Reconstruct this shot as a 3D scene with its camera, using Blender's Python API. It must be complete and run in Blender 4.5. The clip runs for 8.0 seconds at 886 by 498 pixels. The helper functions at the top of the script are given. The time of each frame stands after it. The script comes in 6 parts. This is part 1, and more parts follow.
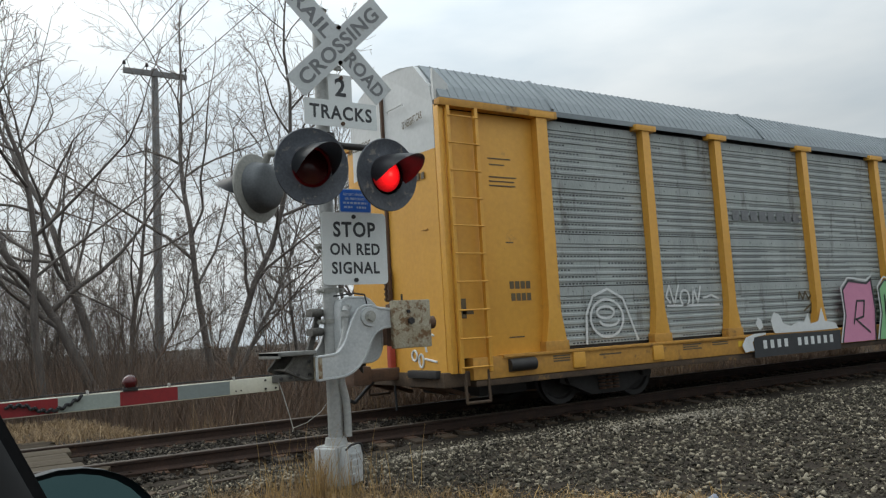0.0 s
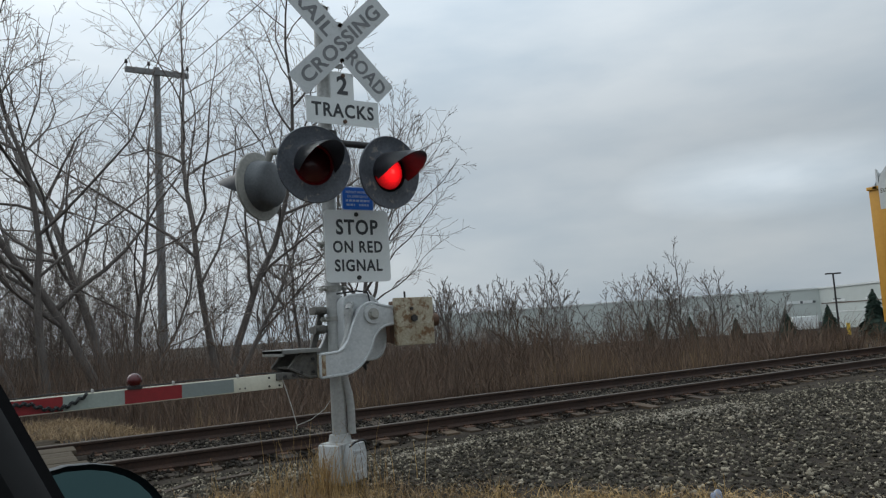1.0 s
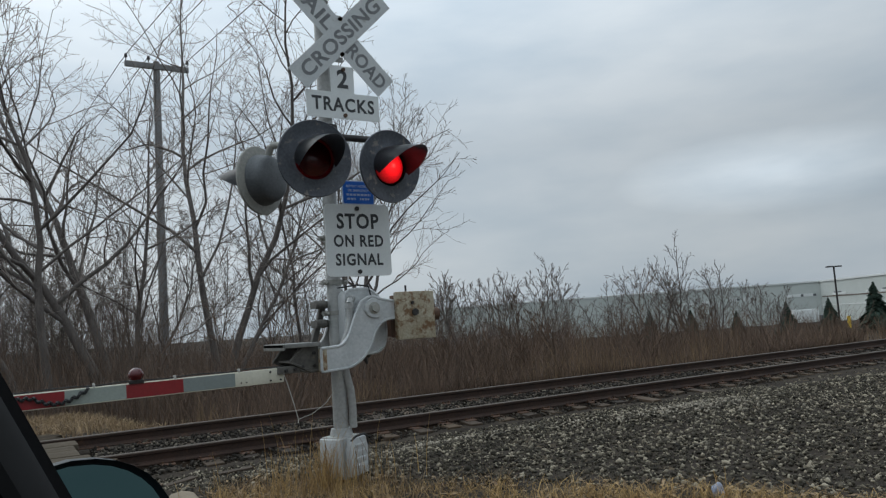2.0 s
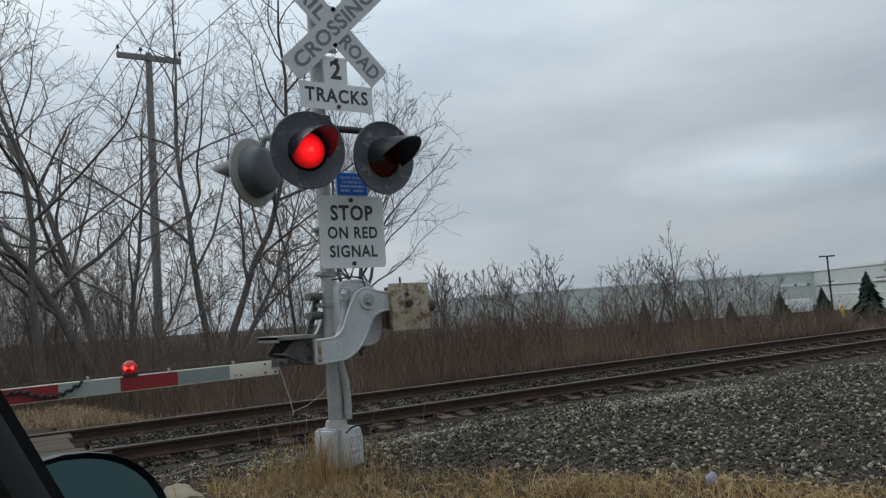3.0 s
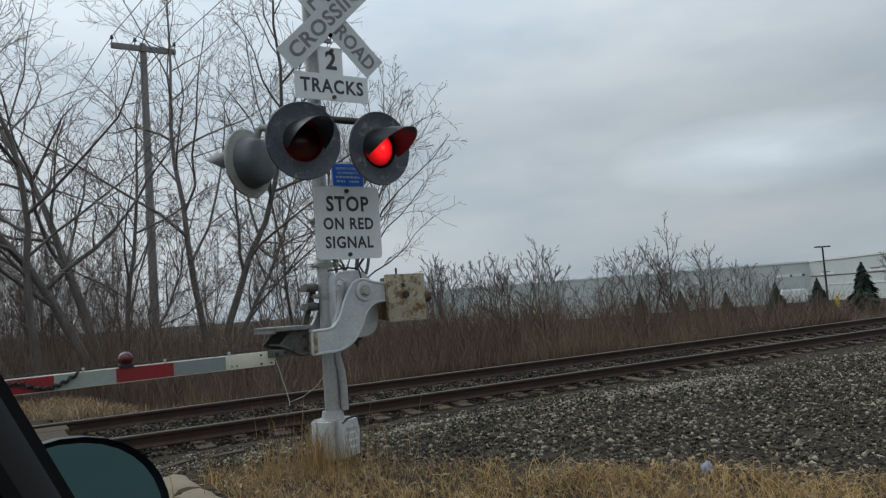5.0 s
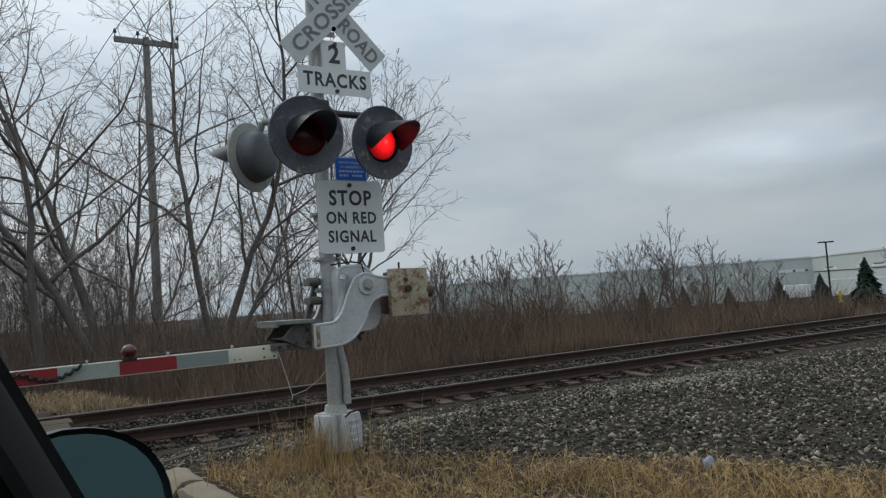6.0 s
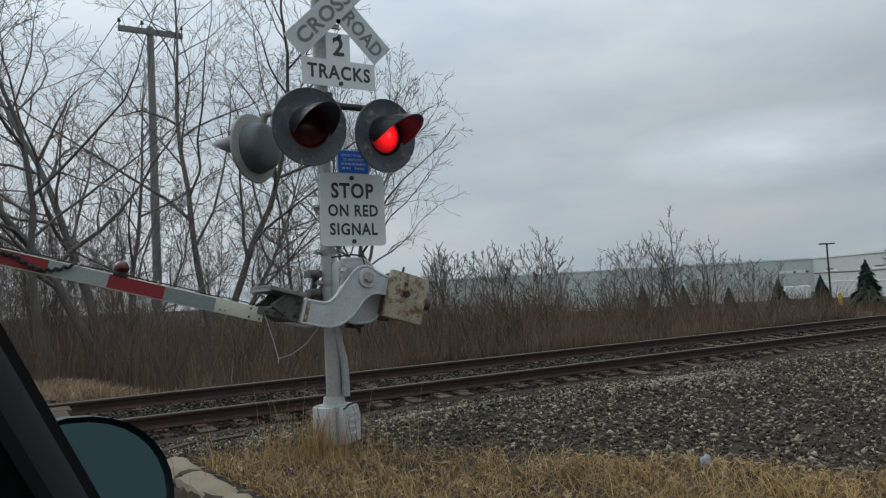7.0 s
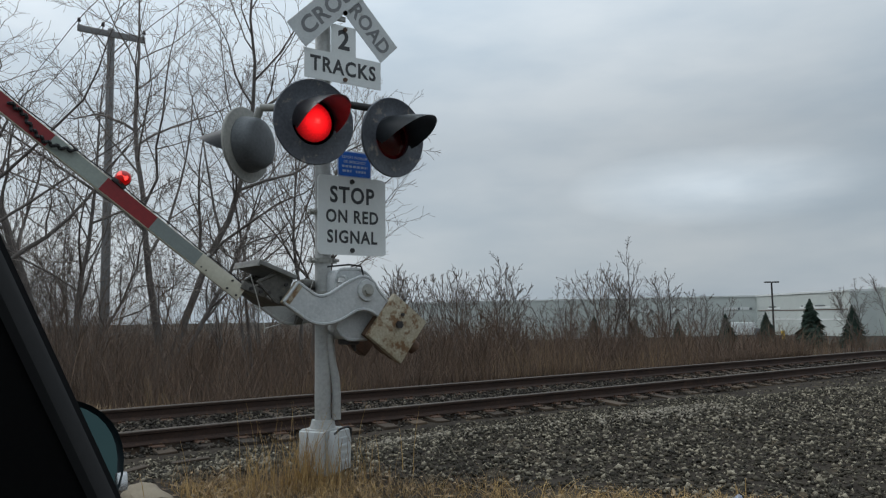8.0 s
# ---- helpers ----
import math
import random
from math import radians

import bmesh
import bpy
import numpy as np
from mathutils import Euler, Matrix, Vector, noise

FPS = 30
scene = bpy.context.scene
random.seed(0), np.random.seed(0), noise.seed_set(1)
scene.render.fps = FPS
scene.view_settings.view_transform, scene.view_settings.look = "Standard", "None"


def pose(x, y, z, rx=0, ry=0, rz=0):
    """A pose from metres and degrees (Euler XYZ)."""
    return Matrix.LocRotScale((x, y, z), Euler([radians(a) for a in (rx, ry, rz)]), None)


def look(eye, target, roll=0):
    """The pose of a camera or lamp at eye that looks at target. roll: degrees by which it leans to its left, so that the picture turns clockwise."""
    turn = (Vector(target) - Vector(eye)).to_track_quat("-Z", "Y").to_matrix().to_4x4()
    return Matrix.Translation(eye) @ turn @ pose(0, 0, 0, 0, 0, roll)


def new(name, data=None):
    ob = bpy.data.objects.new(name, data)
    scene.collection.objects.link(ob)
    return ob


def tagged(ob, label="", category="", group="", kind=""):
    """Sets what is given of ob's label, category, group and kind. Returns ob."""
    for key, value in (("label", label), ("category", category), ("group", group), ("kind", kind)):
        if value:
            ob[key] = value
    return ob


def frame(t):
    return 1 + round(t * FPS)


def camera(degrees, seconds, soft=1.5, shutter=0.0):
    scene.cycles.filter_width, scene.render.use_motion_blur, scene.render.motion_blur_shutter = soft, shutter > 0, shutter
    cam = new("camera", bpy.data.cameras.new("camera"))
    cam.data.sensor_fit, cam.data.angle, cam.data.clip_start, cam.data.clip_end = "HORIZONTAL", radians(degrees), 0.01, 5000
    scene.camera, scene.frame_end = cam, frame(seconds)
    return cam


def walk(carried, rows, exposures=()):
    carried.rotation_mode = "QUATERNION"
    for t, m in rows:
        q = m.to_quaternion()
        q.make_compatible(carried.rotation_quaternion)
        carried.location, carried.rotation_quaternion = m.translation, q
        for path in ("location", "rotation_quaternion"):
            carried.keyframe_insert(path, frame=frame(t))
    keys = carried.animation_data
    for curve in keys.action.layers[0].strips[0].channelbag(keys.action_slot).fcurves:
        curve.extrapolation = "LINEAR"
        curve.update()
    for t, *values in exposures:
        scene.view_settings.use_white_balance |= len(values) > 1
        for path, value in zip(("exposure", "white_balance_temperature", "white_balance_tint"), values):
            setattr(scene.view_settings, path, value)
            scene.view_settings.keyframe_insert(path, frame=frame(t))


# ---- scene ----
# camera: seconds, x, y, z, yaw, pitch, roll
PATH = [
    (0.0, 0.000, 0.000, 1.300, -32.49, 6.11, -3.31),
    (0.5, -0.002, -0.009, 1.299, -32.26, 6.02, -3.48),
    (1.0, -0.005, -0.009, 1.299, -32.28, 5.91, -3.58),
    (1.5, -0.007, -0.008, 1.299, -32.21, 5.72, -3.64),
    (3.0, 0.001, -0.002, 1.302, -32.56, 4.78, -3.94),
    (3.5, 0.002, -0.001, 1.302, -32.81, 4.47, -4.08),
    (4.0, 0.002, -0.001, 1.300, -32.81, 4.36, -4.11),
    (4.5, 0.005, 0.001, 1.299, -32.83, 4.26, -4.08),
    (6.0, 0.003, 0.001, 1.298, -32.57, 3.71, -3.91),
    (6.5, 0.002, 0.002, 1.298, -32.32, 3.55, -3.37),
    (7.0, 0.000, 0.002, 1.292, -32.49, 3.35, -2.92),
    (7.5, -0.014, 0.090, 1.289, -33.16, 4.26, -2.82),
    (7.6, -0.012, 0.178, 1.286, -33.88, 4.82, -3.03),
    (7.7, -0.016, 0.267, 1.281, -34.52, 4.99, -2.86),
    (7.8, -0.028, 0.401, 1.272, -35.41, 5.06, -2.05),
    (7.9, -0.050, 0.550, 1.264, -35.98, 5.10, -1.70),
    (8.0, -0.094, 0.654, 1.249, -36.18, 5.05, -0.79),
]
cam = camera(59.77, 8.0, soft=1.25)
walk(cam, [(t, pose(x, y, z, 90 + p, 0, w) @ pose(0, 0, 0, 0, 0, r)) for t, x, y, z, w, p, r in PATH],
     exposures=[(0.0, 0.34, 6750, 10), (0.5, 0.16, 6600, 10), (0.9, 0.03, 6450, 10), (1.3, 0.0, 6380, 10), (8.0, -0.03, 6380, 10)])

# ---------------------------------------------------------------- world and light
def build_world():
    w = bpy.data.worlds.new("overcast")
    scene.world = w
    w.use_nodes = True
    nt = w.node_tree
    nt.nodes.clear()
    N, L = nt.nodes.new, nt.links.new
    out, bg = N("ShaderNodeOutputWorld"), N("ShaderNodeBackground")
    sky = N("ShaderNodeTexSky")
    sky.sky_type, sky.sun_disc = "NISHITA", False
    sky.sun_elevation, sky.sun_rotation = radians(35), radians(-22)
    sky.dust_density = 4.0
    dim = N("ShaderNodeVectorMath")
    dim.operation = "SCALE"
    dim.inputs["Scale"].default_value = 0.08
    L(sky.outputs[0], dim.inputs[0])
    tc, sep = N("ShaderNodeTexCoord"), N("ShaderNodeSeparateXYZ")
    L(tc.outputs["Generated"], sep.inputs[0])
    # cloud layer: flattened noise over the whole dome
    mp = N("ShaderNodeMapping")
    mp.inputs["Scale"].default_value = (1.0, 1.0, 3.4)
    mp.inputs["Location"].default_value = (0.35, 0.15, 0.0)
    L(tc.outputs["Generated"], mp.inputs[0])
    nz = N("ShaderNodeTexNoise")
    nz.inputs["Scale"].default_value, nz.inputs["Detail"].default_value, nz.inputs["Roughness"].default_value = 3.2, 5.0, 0.5
    L(mp.outputs[0], nz.inputs[0])
    ramp = N("ShaderNodeValToRGB")
    ramp.color_ramp.elements[0].position, ramp.color_ramp.elements[1].position = 0.36, 0.68
    ramp.color_ramp.elements[0].color = (0.415, 0.485, 0.54, 1)
    ramp.color_ramp.elements[1].color = (0.55, 0.60, 0.63, 1)
    L(nz.outputs[0], ramp.inputs[0])
    # overcast domes are about three times brighter overhead than at the horizon
    lift = N("ShaderNodeMapRange")
    lift.inputs["From Min"].default_value, lift.inputs["From Max"].default_value = 0.22, 1.0
    lift.inputs["To Min"].default_value, lift.inputs["To Max"].default_value = 1.0, 3.0
    L(sep.outputs["Z"], lift.inputs["Value"])
    # the veiled sun brightens its own side of the cloud cover
    dot = N("ShaderNodeVectorMath")
    dot.operation = "DOT_PRODUCT"
    dot.inputs[1].default_value = (math.sin(radians(-22)) * 0.82, math.cos(radians(-22)) * 0.82, 0.57)
    L(tc.outputs["Generated"], dot.inputs[0])
    glow = N("ShaderNodeMapRange")
    glow.inputs["From Min"].default_value, glow.inputs["From Max"].default_value = 0.25, 1.0
    glow.inputs["To Min"].default_value, glow.inputs["To Max"].default_value = 0.92, 1.27
    L(dot.outputs["Value"], glow.inputs["Value"])
    both = N("ShaderNodeMath")
    both.operation = "MULTIPLY"
    L(lift.outputs[0], both.inputs[0])
    L(glow.outputs[0], both.inputs[1])
    # a thin place in the cloud cover, ragged by the same noise
    mp2, gap = N("ShaderNodeMapping"), N("ShaderNodeTexGradient")
    gap.gradient_type = "SPHERICAL"
    mp2.vector_type = "TEXTURE"
    az, el = radians(56.0), radians(8.9)
    mp2.inputs["Location"].default_value = (math.sin(az) * math.cos(el), math.cos(az) * math.cos(el), math.sin(el))
    mp2.inputs["Rotation"].default_value = (0, 0, -az)
    mp2.inputs["Scale"].default_value = (0.19, 0.3, 0.05)
    L(tc.outputs["Generated"], mp2.inputs[0])
    L(mp2.outputs[0], gap.inputs[0])
    thin_cover = N("ShaderNodeMath")
    thin_cover.operation = "MULTIPLY"
    L(gap.outputs["Fac"], thin_cover.inputs[0])
    L(nz.outputs[0], thin_cover.inputs[1])
    lighter = N("ShaderNodeMapRange")
    lighter.inputs["From Max"].default_value, lighter.inputs["To Min"].default_value, lighter.inputs["To Max"].default_value = 0.5, 1.0, 1.5
    L(thin_cover.outputs[0], lighter.inputs["Value"])
    both2 = N("ShaderNodeMath")
    both2.operation = "MULTIPLY"
    L(both.outputs[0], both2.inputs[0])
    L(lighter.outputs[0], both2.inputs[1])
    up = N("ShaderNodeVectorMath")
    up.operation = "SCALE"
    L(ramp.outputs[0], up.inputs[0])
    L(both2.outputs[0], up.inputs["Scale"])
    mix = N("ShaderNodeMix")
    mix.data_type = "RGBA"
    mix.inputs["Factor"].default_value = 0.9
    L(dim.outputs[0], mix.inputs["A"])
    L(up.outputs[0], mix.inputs["B"])
    L(mix.outputs["Result"], bg.inputs[0])
    bg.inputs[1].default_value = 1.0
    L(bg.outputs[0], out.inputs[0])
    sun = bpy.data.lights.new("sun", "SUN")
    sun.energy, sun.angle, sun.color = 0.5, radians(30), (1.0, 0.97, 0.93)
    ob = new("sun", sun)
    ob.matrix_world = look((-30, 75, 56), (0, 0, 0))


build_world()


# ---------------------------------------------------------------- materials
def material(name, a, b=None, rough=0.7, metal=0.0, scale=6.0, fine=60.0, bump=0.2, island=False, obrandom=False, stain=None, stain_at=0.62, stain_scale=2.0,
             glow=None, glow_strength=0.0, depth=0.01, stretch=(1, 1, 1), middle=None, spec=0.5):
    """Two colours mixed by noise at two scales, fine relief, and stains of a third colour."""
    m = bpy.data.materials.new(name)
    m.use_nodes = True
    nt = m.node_tree
    N, L = nt.nodes.new, nt.links.new
    p = nt.nodes["Principled BSDF"]
    b = b or tuple(c * 0.8 for c in a)
    tc = N("ShaderNodeTexCoord")
    mp = N("ShaderNodeMapping")
    mp.inputs["Scale"].default_value = stretch
    L(tc.outputs["Object"], mp.inputs[0])
    n1, n2 = N("ShaderNodeTexNoise"), N("ShaderNodeTexNoise")
    for n, s, d in ((n1, scale, 4), (n2, fine, 3)):
        n.inputs["Scale"].default_value, n.inputs["Detail"].default_value = s, d
        L(mp.outputs[0], n.inputs["Vector"])
    add = N("ShaderNodeMath")
    add.operation = "MULTIPLY_ADD"
    add.inputs[1].default_value = 0.5
    half = N("ShaderNodeMath")
    half.operation = "MULTIPLY"
    half.inputs[1].default_value = 0.5
    L(n1.outputs[0], half.inputs[0])
    L(n2.outputs[0], add.inputs[0])
    L(half.outputs[0], add.inputs[2])
    factor = add.outputs[0]
    if island or obrandom:
        src = N("ShaderNodeNewGeometry").outputs["Random Per Island"] if island else N("ShaderNodeObjectInfo").outputs["Random"]
        mid = N("ShaderNodeMath")
        mid.operation = "MULTIPLY_ADD"
        mid.inputs[1].default_value = 0.7
        L(src, mid.inputs[0])
        third = N("ShaderNodeMath")
        third.operation = "MULTIPLY"
        third.inputs[1].default_value = 0.35
        L(factor, third.inputs[0])
        L(third.outputs[0], mid.inputs[2])
        factor = mid.outputs[0]
    ramp = N("ShaderNodeValToRGB")
    lo, hi = (0.1, 0.95) if (island or obrandom) else (0.32, 0.68)
    ramp.color_ramp.elements[0].position, ramp.color_ramp.elements[1].position = lo, hi
    ramp.color_ramp.elements[0].color, ramp.color_ramp.elements[1].color = (*b, 1), (*a, 1)
    if middle:
        e = ramp.color_ramp.elements.new(middle[0])
        e.color = (*middle[1], 1)
    L(factor, ramp.inputs[0])
    colour = ramp.outputs[0]
    if stain:
        n3 = N("ShaderNodeTexNoise")
        n3.inputs["Scale"].default_value, n3.inputs["Detail"].default_value, n3.inputs["Roughness"].default_value = stain_scale, 6, 0.65
        L(mp.outputs[0], n3.inputs["Vector"])
        r3 = N("ShaderNodeValToRGB")
        r3.color_ramp.elements[0].position, r3.color_ramp.elements[1].position = stain_at, stain_at + 0.1
        L(n3.outputs[0], r3.inputs[0])
        mx = N("ShaderNodeMix")
        mx.data_type = "RGBA"
        mx.inputs["B"].default_value = (*stain, 1)
        L(r3.outputs[0], mx.inputs["Factor"])
        L(colour, mx.inputs["A"])
        colour = mx.outputs["Result"]
    L(colour, p.inputs["Base Color"])
    p.inputs["Roughness"].default_value, p.inputs["Metallic"].default_value = rough, metal
    p.inputs["Specular IOR Level"].default_value = spec
    if bump:
        bp = N("ShaderNodeBump")
        bp.inputs["Strength"].default_value, bp.inputs["Distance"].default_value = bump, depth
        L(add.outputs[0], bp.inputs["Height"])
        L(bp.outputs[0], p.inputs["Normal"])
    if glow:
        p.inputs["Emission Color"].default_value, p.inputs["Emission Strength"].default_value = (*glow, 1), glow_strength
    return m


M = dict(
    silver=material("silver_paint", (0.42, 0.425, 0.41), (0.28, 0.282, 0.272), 0.5, 0.25, 3, 40, 0.15, stain=(0.22, 0.19, 0.15), stain_at=0.66),
    cast=material("cast_aluminium_paint", (0.52, 0.535, 0.53), (0.36, 0.375, 0.38), 0.5, 0.15, 5, 50, 0.2, stain=(0.30, 0.27, 0.22), stain_at=0.64, stain_scale=5),
    white=material("sign_white", (0.66, 0.68, 0.67), (0.58, 0.60, 0.59), 0.45, 0, 4, 90, 0.03, stain=(0.45, 0.44, 0.40), stain_at=0.70, stain_scale=4),
    dull_white=material("faded_sign_white", (0.55, 0.57, 0.57), (0.45, 0.47, 0.47), 0.55, 0, 4, 60, 0.05, stain=(0.36, 0.36, 0.34), stain_at=0.6, stain_scale=9),
    ink=material("sign_black", (0.035, 0.037, 0.04), (0.02, 0.02, 0.022), 0.5, bump=0),
    grey_ink=material("faded_letter_black", (0.21, 0.215, 0.22), (0.11, 0.113, 0.118), 0.6, scale=14, bump=0),
    blue=material("sign_blue", (0.022, 0.14, 0.58), (0.016, 0.11, 0.48), 0.4, bump=0),
    pale_blue=material("sign_lettering", (0.45, 0.55, 0.72), None, 0.5, bump=0),
    black=material("black_enamel", (0.095, 0.104, 0.122), (0.045, 0.05, 0.06), 0.5, 0, 9, 50, 0.15, stain=(0.24, 0.21, 0.18), stain_at=0.58, stain_scale=11, spec=0.4),
    red_lamp=material("lit_arm_lamp", (0.12, 0.004, 0.004), None, 0.4, glow=(1.0, 0.004, 0.005), glow_strength=0.2, bump=0),
    grime=material("underframe_grime", (0.10, 0.062, 0.035), (0.035, 0.024, 0.018), 0.85, 0, 3, 30, 0.2, stain=(0.30, 0.16, 0.04), stain_at=0.62, stain_scale=3),
    hood=material("hood_black", (0.055, 0.06, 0.068), (0.032, 0.035, 0.04), 0.36, 0, 5, 50, 0.05),
    dullgrey=material("weathered_grey_enamel", (0.34, 0.335, 0.30), (0.21, 0.21, 0.195), 0.6, 0, 4, 40, 0.1),
    red_dark=material("dark_red_lens", (0.09, 0.006, 0.007), (0.03, 0.003, 0.004), 0.25, bump=0.1, fine=120),
    red_hot=material("red_filament_glow", (0.8, 0.1, 0.05), None, 0.3, glow=(1.0, 0.035, 0.03), glow_strength=2.6, bump=0),
    arm_red=material("gate_red_sheeting", (0.24, 0.009, 0.012), (0.17, 0.008, 0.010), 0.45, scale=8, bump=0.04, stain=(0.16, 0.02, 0.02), stain_at=0.68, stain_scale=6),
    arm_white=material("gate_white_sheeting", (0.285, 0.32, 0.285), (0.22, 0.25, 0.225), 0.45, scale=8, bump=0.04, stain=(0.26, 0.27, 0.25), stain_at=0.66, stain_scale=5),
    arm_grey=material("gate_grey_sheeting", (0.20, 0.23, 0.22), (0.165, 0.19, 0.182), 0.45, scale=8, bump=0.04),
    arm_cream=material("gate_bare_fibreglass", (0.58, 0.56, 0.46), (0.48, 0.46, 0.37), 0.5, scale=6, bump=0.06, stain=(0.30, 0.28, 0.22), stain_at=0.68, stain_scale=8),
    rust_plate=material("rusting_white_plate", (0.42, 0.39, 0.30), (0.22, 0.17, 0.10), 0.65, 0, 9, 60, 0.3, stain=(0.15, 0.082, 0.035), stain_at=0.50, stain_scale=14),
    rust=material("rusty_steel", (0.13, 0.07, 0.04), (0.06, 0.035, 0.025), 0.8, 0.1, 8, 80, 0.3),
    dark_steel=material("dark_steel", (0.045, 0.042, 0.04), (0.022, 0.02, 0.02), 0.6, 0.3, 7, 60, 0.25),
    rubber=material("black_rubber", (0.02, 0.02, 0.021), None, 0.7, bump=0.1),
    wire_dark=material("weathered_wire", (0.10, 0.10, 0.105), None, 0.6, bump=0),
    wire_pale=material("pale_wire", (0.38, 0.37, 0.34), None, 0.6, bump=0),
    rail_side=material("rusty_rail_web", (0.055, 0.028, 0.018), (0.02, 0.0125, 0.0095), 0.75, 0.15, 2.5, 40, 0.3, stain=(0.09, 0.045, 0.025), stain_at=0.62, stain_scale=4),
    rail_top=material("worn_rail_head", (0.085, 0.060, 0.042), (0.036, 0.026, 0.019), 0.6, 0.25, 3, 60, 0.05),
    tie=material("weathered_timber", (0.092, 0.060, 0.034), (0.020, 0.014, 0.010), 0.9, 0, 4, 40, 0.5, obrandom=True, stretch=(2, 0.4, 2)),
    tie_plate=material("tie_plate_rust", (0.12, 0.06, 0.035), (0.06, 0.035, 0.022), 0.85, 0.1, 9, 60, 0.3),
    stone=material("ballast_stone", (0.43, 0.375, 0.28), (0.012, 0.0108, 0.0085), 0.9, 0, 9, 70, 0.25, island=True, middle=(0.64, (0.080, 0.069, 0.051)), spec=0.2),
    stone_dark=material("oily_ballast", (0.20, 0.172, 0.132), (0.013, 0.0112, 0.009), 0.9, 0, 9, 70, 0.25, island=True, middle=(0.7, (0.045, 0.038, 0.031)), spec=0.2),
    pale_stone=material("pale_crushed_stone", (0.38, 0.335, 0.265), (0.05, 0.044, 0.035), 0.9, 0, 9, 70, 0.25, island=True, spec=0.2),
    dirt=material("gravel_bed", (0.058, 0.048, 0.038), (0.022, 0.018, 0.015), 0.95, 0, 1.2, 26, 0.8, stain=(0.10, 0.078, 0.052), stain_at=0.56, stain_scale=3, depth=0.03, spec=0.05),
    grass=material("dry_grass", (0.49, 0.32, 0.12), (0.15, 0.085, 0.034), 0.85, 0, 5, 40, 0, island=True),
    weed=material("dry_weed", (0.36, 0.25, 0.13), (0.12, 0.075, 0.045), 0.85, 0, 5, 40, 0, island=True),
    brush=material("brush_stems", (0.170, 0.108, 0.070), (0.050, 0.034, 0.025), 0.9, 0, 5, 40, 0, island=True),
    reed=material("pale_reed", (0.27, 0.18, 0.095), (0.11, 0.07, 0.04), 0.9, 0, 5, 40, 0, island=True),
    bark=material("bark", (0.160, 0.140, 0.126), (0.080, 0.069, 0.062), 0.92, 0, 6, 50, 0.5, stretch=(1, 1, 0.3)),
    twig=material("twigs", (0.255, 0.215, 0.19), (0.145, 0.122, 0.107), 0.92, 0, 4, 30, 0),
    # twigs again, paler: the haze of distance is put into the colour
    twig_hazed=material("far_twigs_hazed", (0.30, 0.25, 0.215), (0.19, 0.158, 0.138), 0.92, 0, 4, 30, 0),
    fir=material("fir_needles", (0.052, 0.078, 0.06), (0.022, 0.036, 0.028), 0.9, 0, 4, 30, 0, island=True, spec=0.1),
    pole=material("weathered_pole", (0.26, 0.26, 0.26), (0.17, 0.168, 0.165), 0.9, 0, 2, 30, 0.4, stretch=(3, 3, 0.2)),
    asphalt=material("asphalt", (0.052, 0.041, 0.029), (0.027, 0.021, 0.015), 0.95, 0, 2, 160, 0.5, stain=(0.10, 0.078, 0.054), stain_at=0.57, spec=0.05),
    kerb=material("kerb_concrete", (0.235, 0.19, 0.128), (0.15, 0.12, 0.082), 0.9, 0, 4, 70, 0.4, stain=(0.20, 0.17, 0.13), stain_at=0.6, stain_scale=6),
    yellow=material("freight_yellow", (0.68, 0.345, 0.05), (0.58, 0.285, 0.042), 0.5, 0, 0.9, 14, 0.05, stain=(0.36, 0.19, 0.05), stain_at=0.66, stain_scale=1.6),
    yellow_dirty=material("grimy_yellow", (0.56, 0.28, 0.045), (0.36, 0.175, 0.035), 0.65, 0, 1.4, 14, 0.1, stain=(0.10, 0.065, 0.035), stain_at=0.6, stain_scale=2.2),
    car_white=material("freight_white", (0.62, 0.63, 0.62), (0.52, 0.53, 0.52), 0.5, 0, 1.0, 14, 0.04, stain=(0.40, 0.38, 0.34), stain_at=0.66, stain_scale=2),
    roof=material("galvanised_roof", (0.225, 0.252, 0.265), (0.165, 0.187, 0.20), 0.5, 0.35, 0.8, 12, 0.05),
    wall_far=material("warehouse_panel", (0.50, 0.53, 0.50), (0.45, 0.48, 0.455), 0.8, 0, 0.05, 0.6, 0),
    wall_light=material("warehouse_trim", (0.72, 0.74, 0.72), None, 0.7, bump=0),
    wall_dark=material("warehouse_glazing", (0.10, 0.11, 0.115), None, 0.3, bump=0),
    hivis=material("yellow_steel", (0.75, 0.48, 0.04), None, 0.6, bump=0),
    cabin=material("cabin_black", (0.005, 0.0052, 0.0055), (0.003, 0.003, 0.0035), 0.9, bump=0.1, fine=150, spec=0.15),
    trim_grey=material("cabin_grey_trim", (0.022, 0.023, 0.022), (0.016, 0.016, 0.0155), 0.85, bump=0.2, fine=200, spec=0.2),
    car_paint=material("teal_car_paint", (0.010, 0.018, 0.022), (0.008, 0.014, 0.017), 0.45, 0.1, bump=0),
    chrome=material("bright_trim", (0.7, 0.7, 0.7), None, 0.25, 0.8, bump=0),
    plastic=material("blue_grey_plastic_bag", (0.33, 0.37, 0.47), (0.22, 0.25, 0.33), 0.35, 0, 12, 60, 0.3),
    graf_white=material("white_spray", (0.70, 0.71, 0.70), (0.55, 0.56, 0.55), 0.6, bump=0),
    graf_pink=material("pink_spray", (0.62, 0.25, 0.37), (0.55, 0.21, 0.33), 0.6, bump=0),
    graf_green=material("green_spray", (0.25, 0.50, 0.24), (0.20, 0.44, 0.21), 0.6, bump=0),
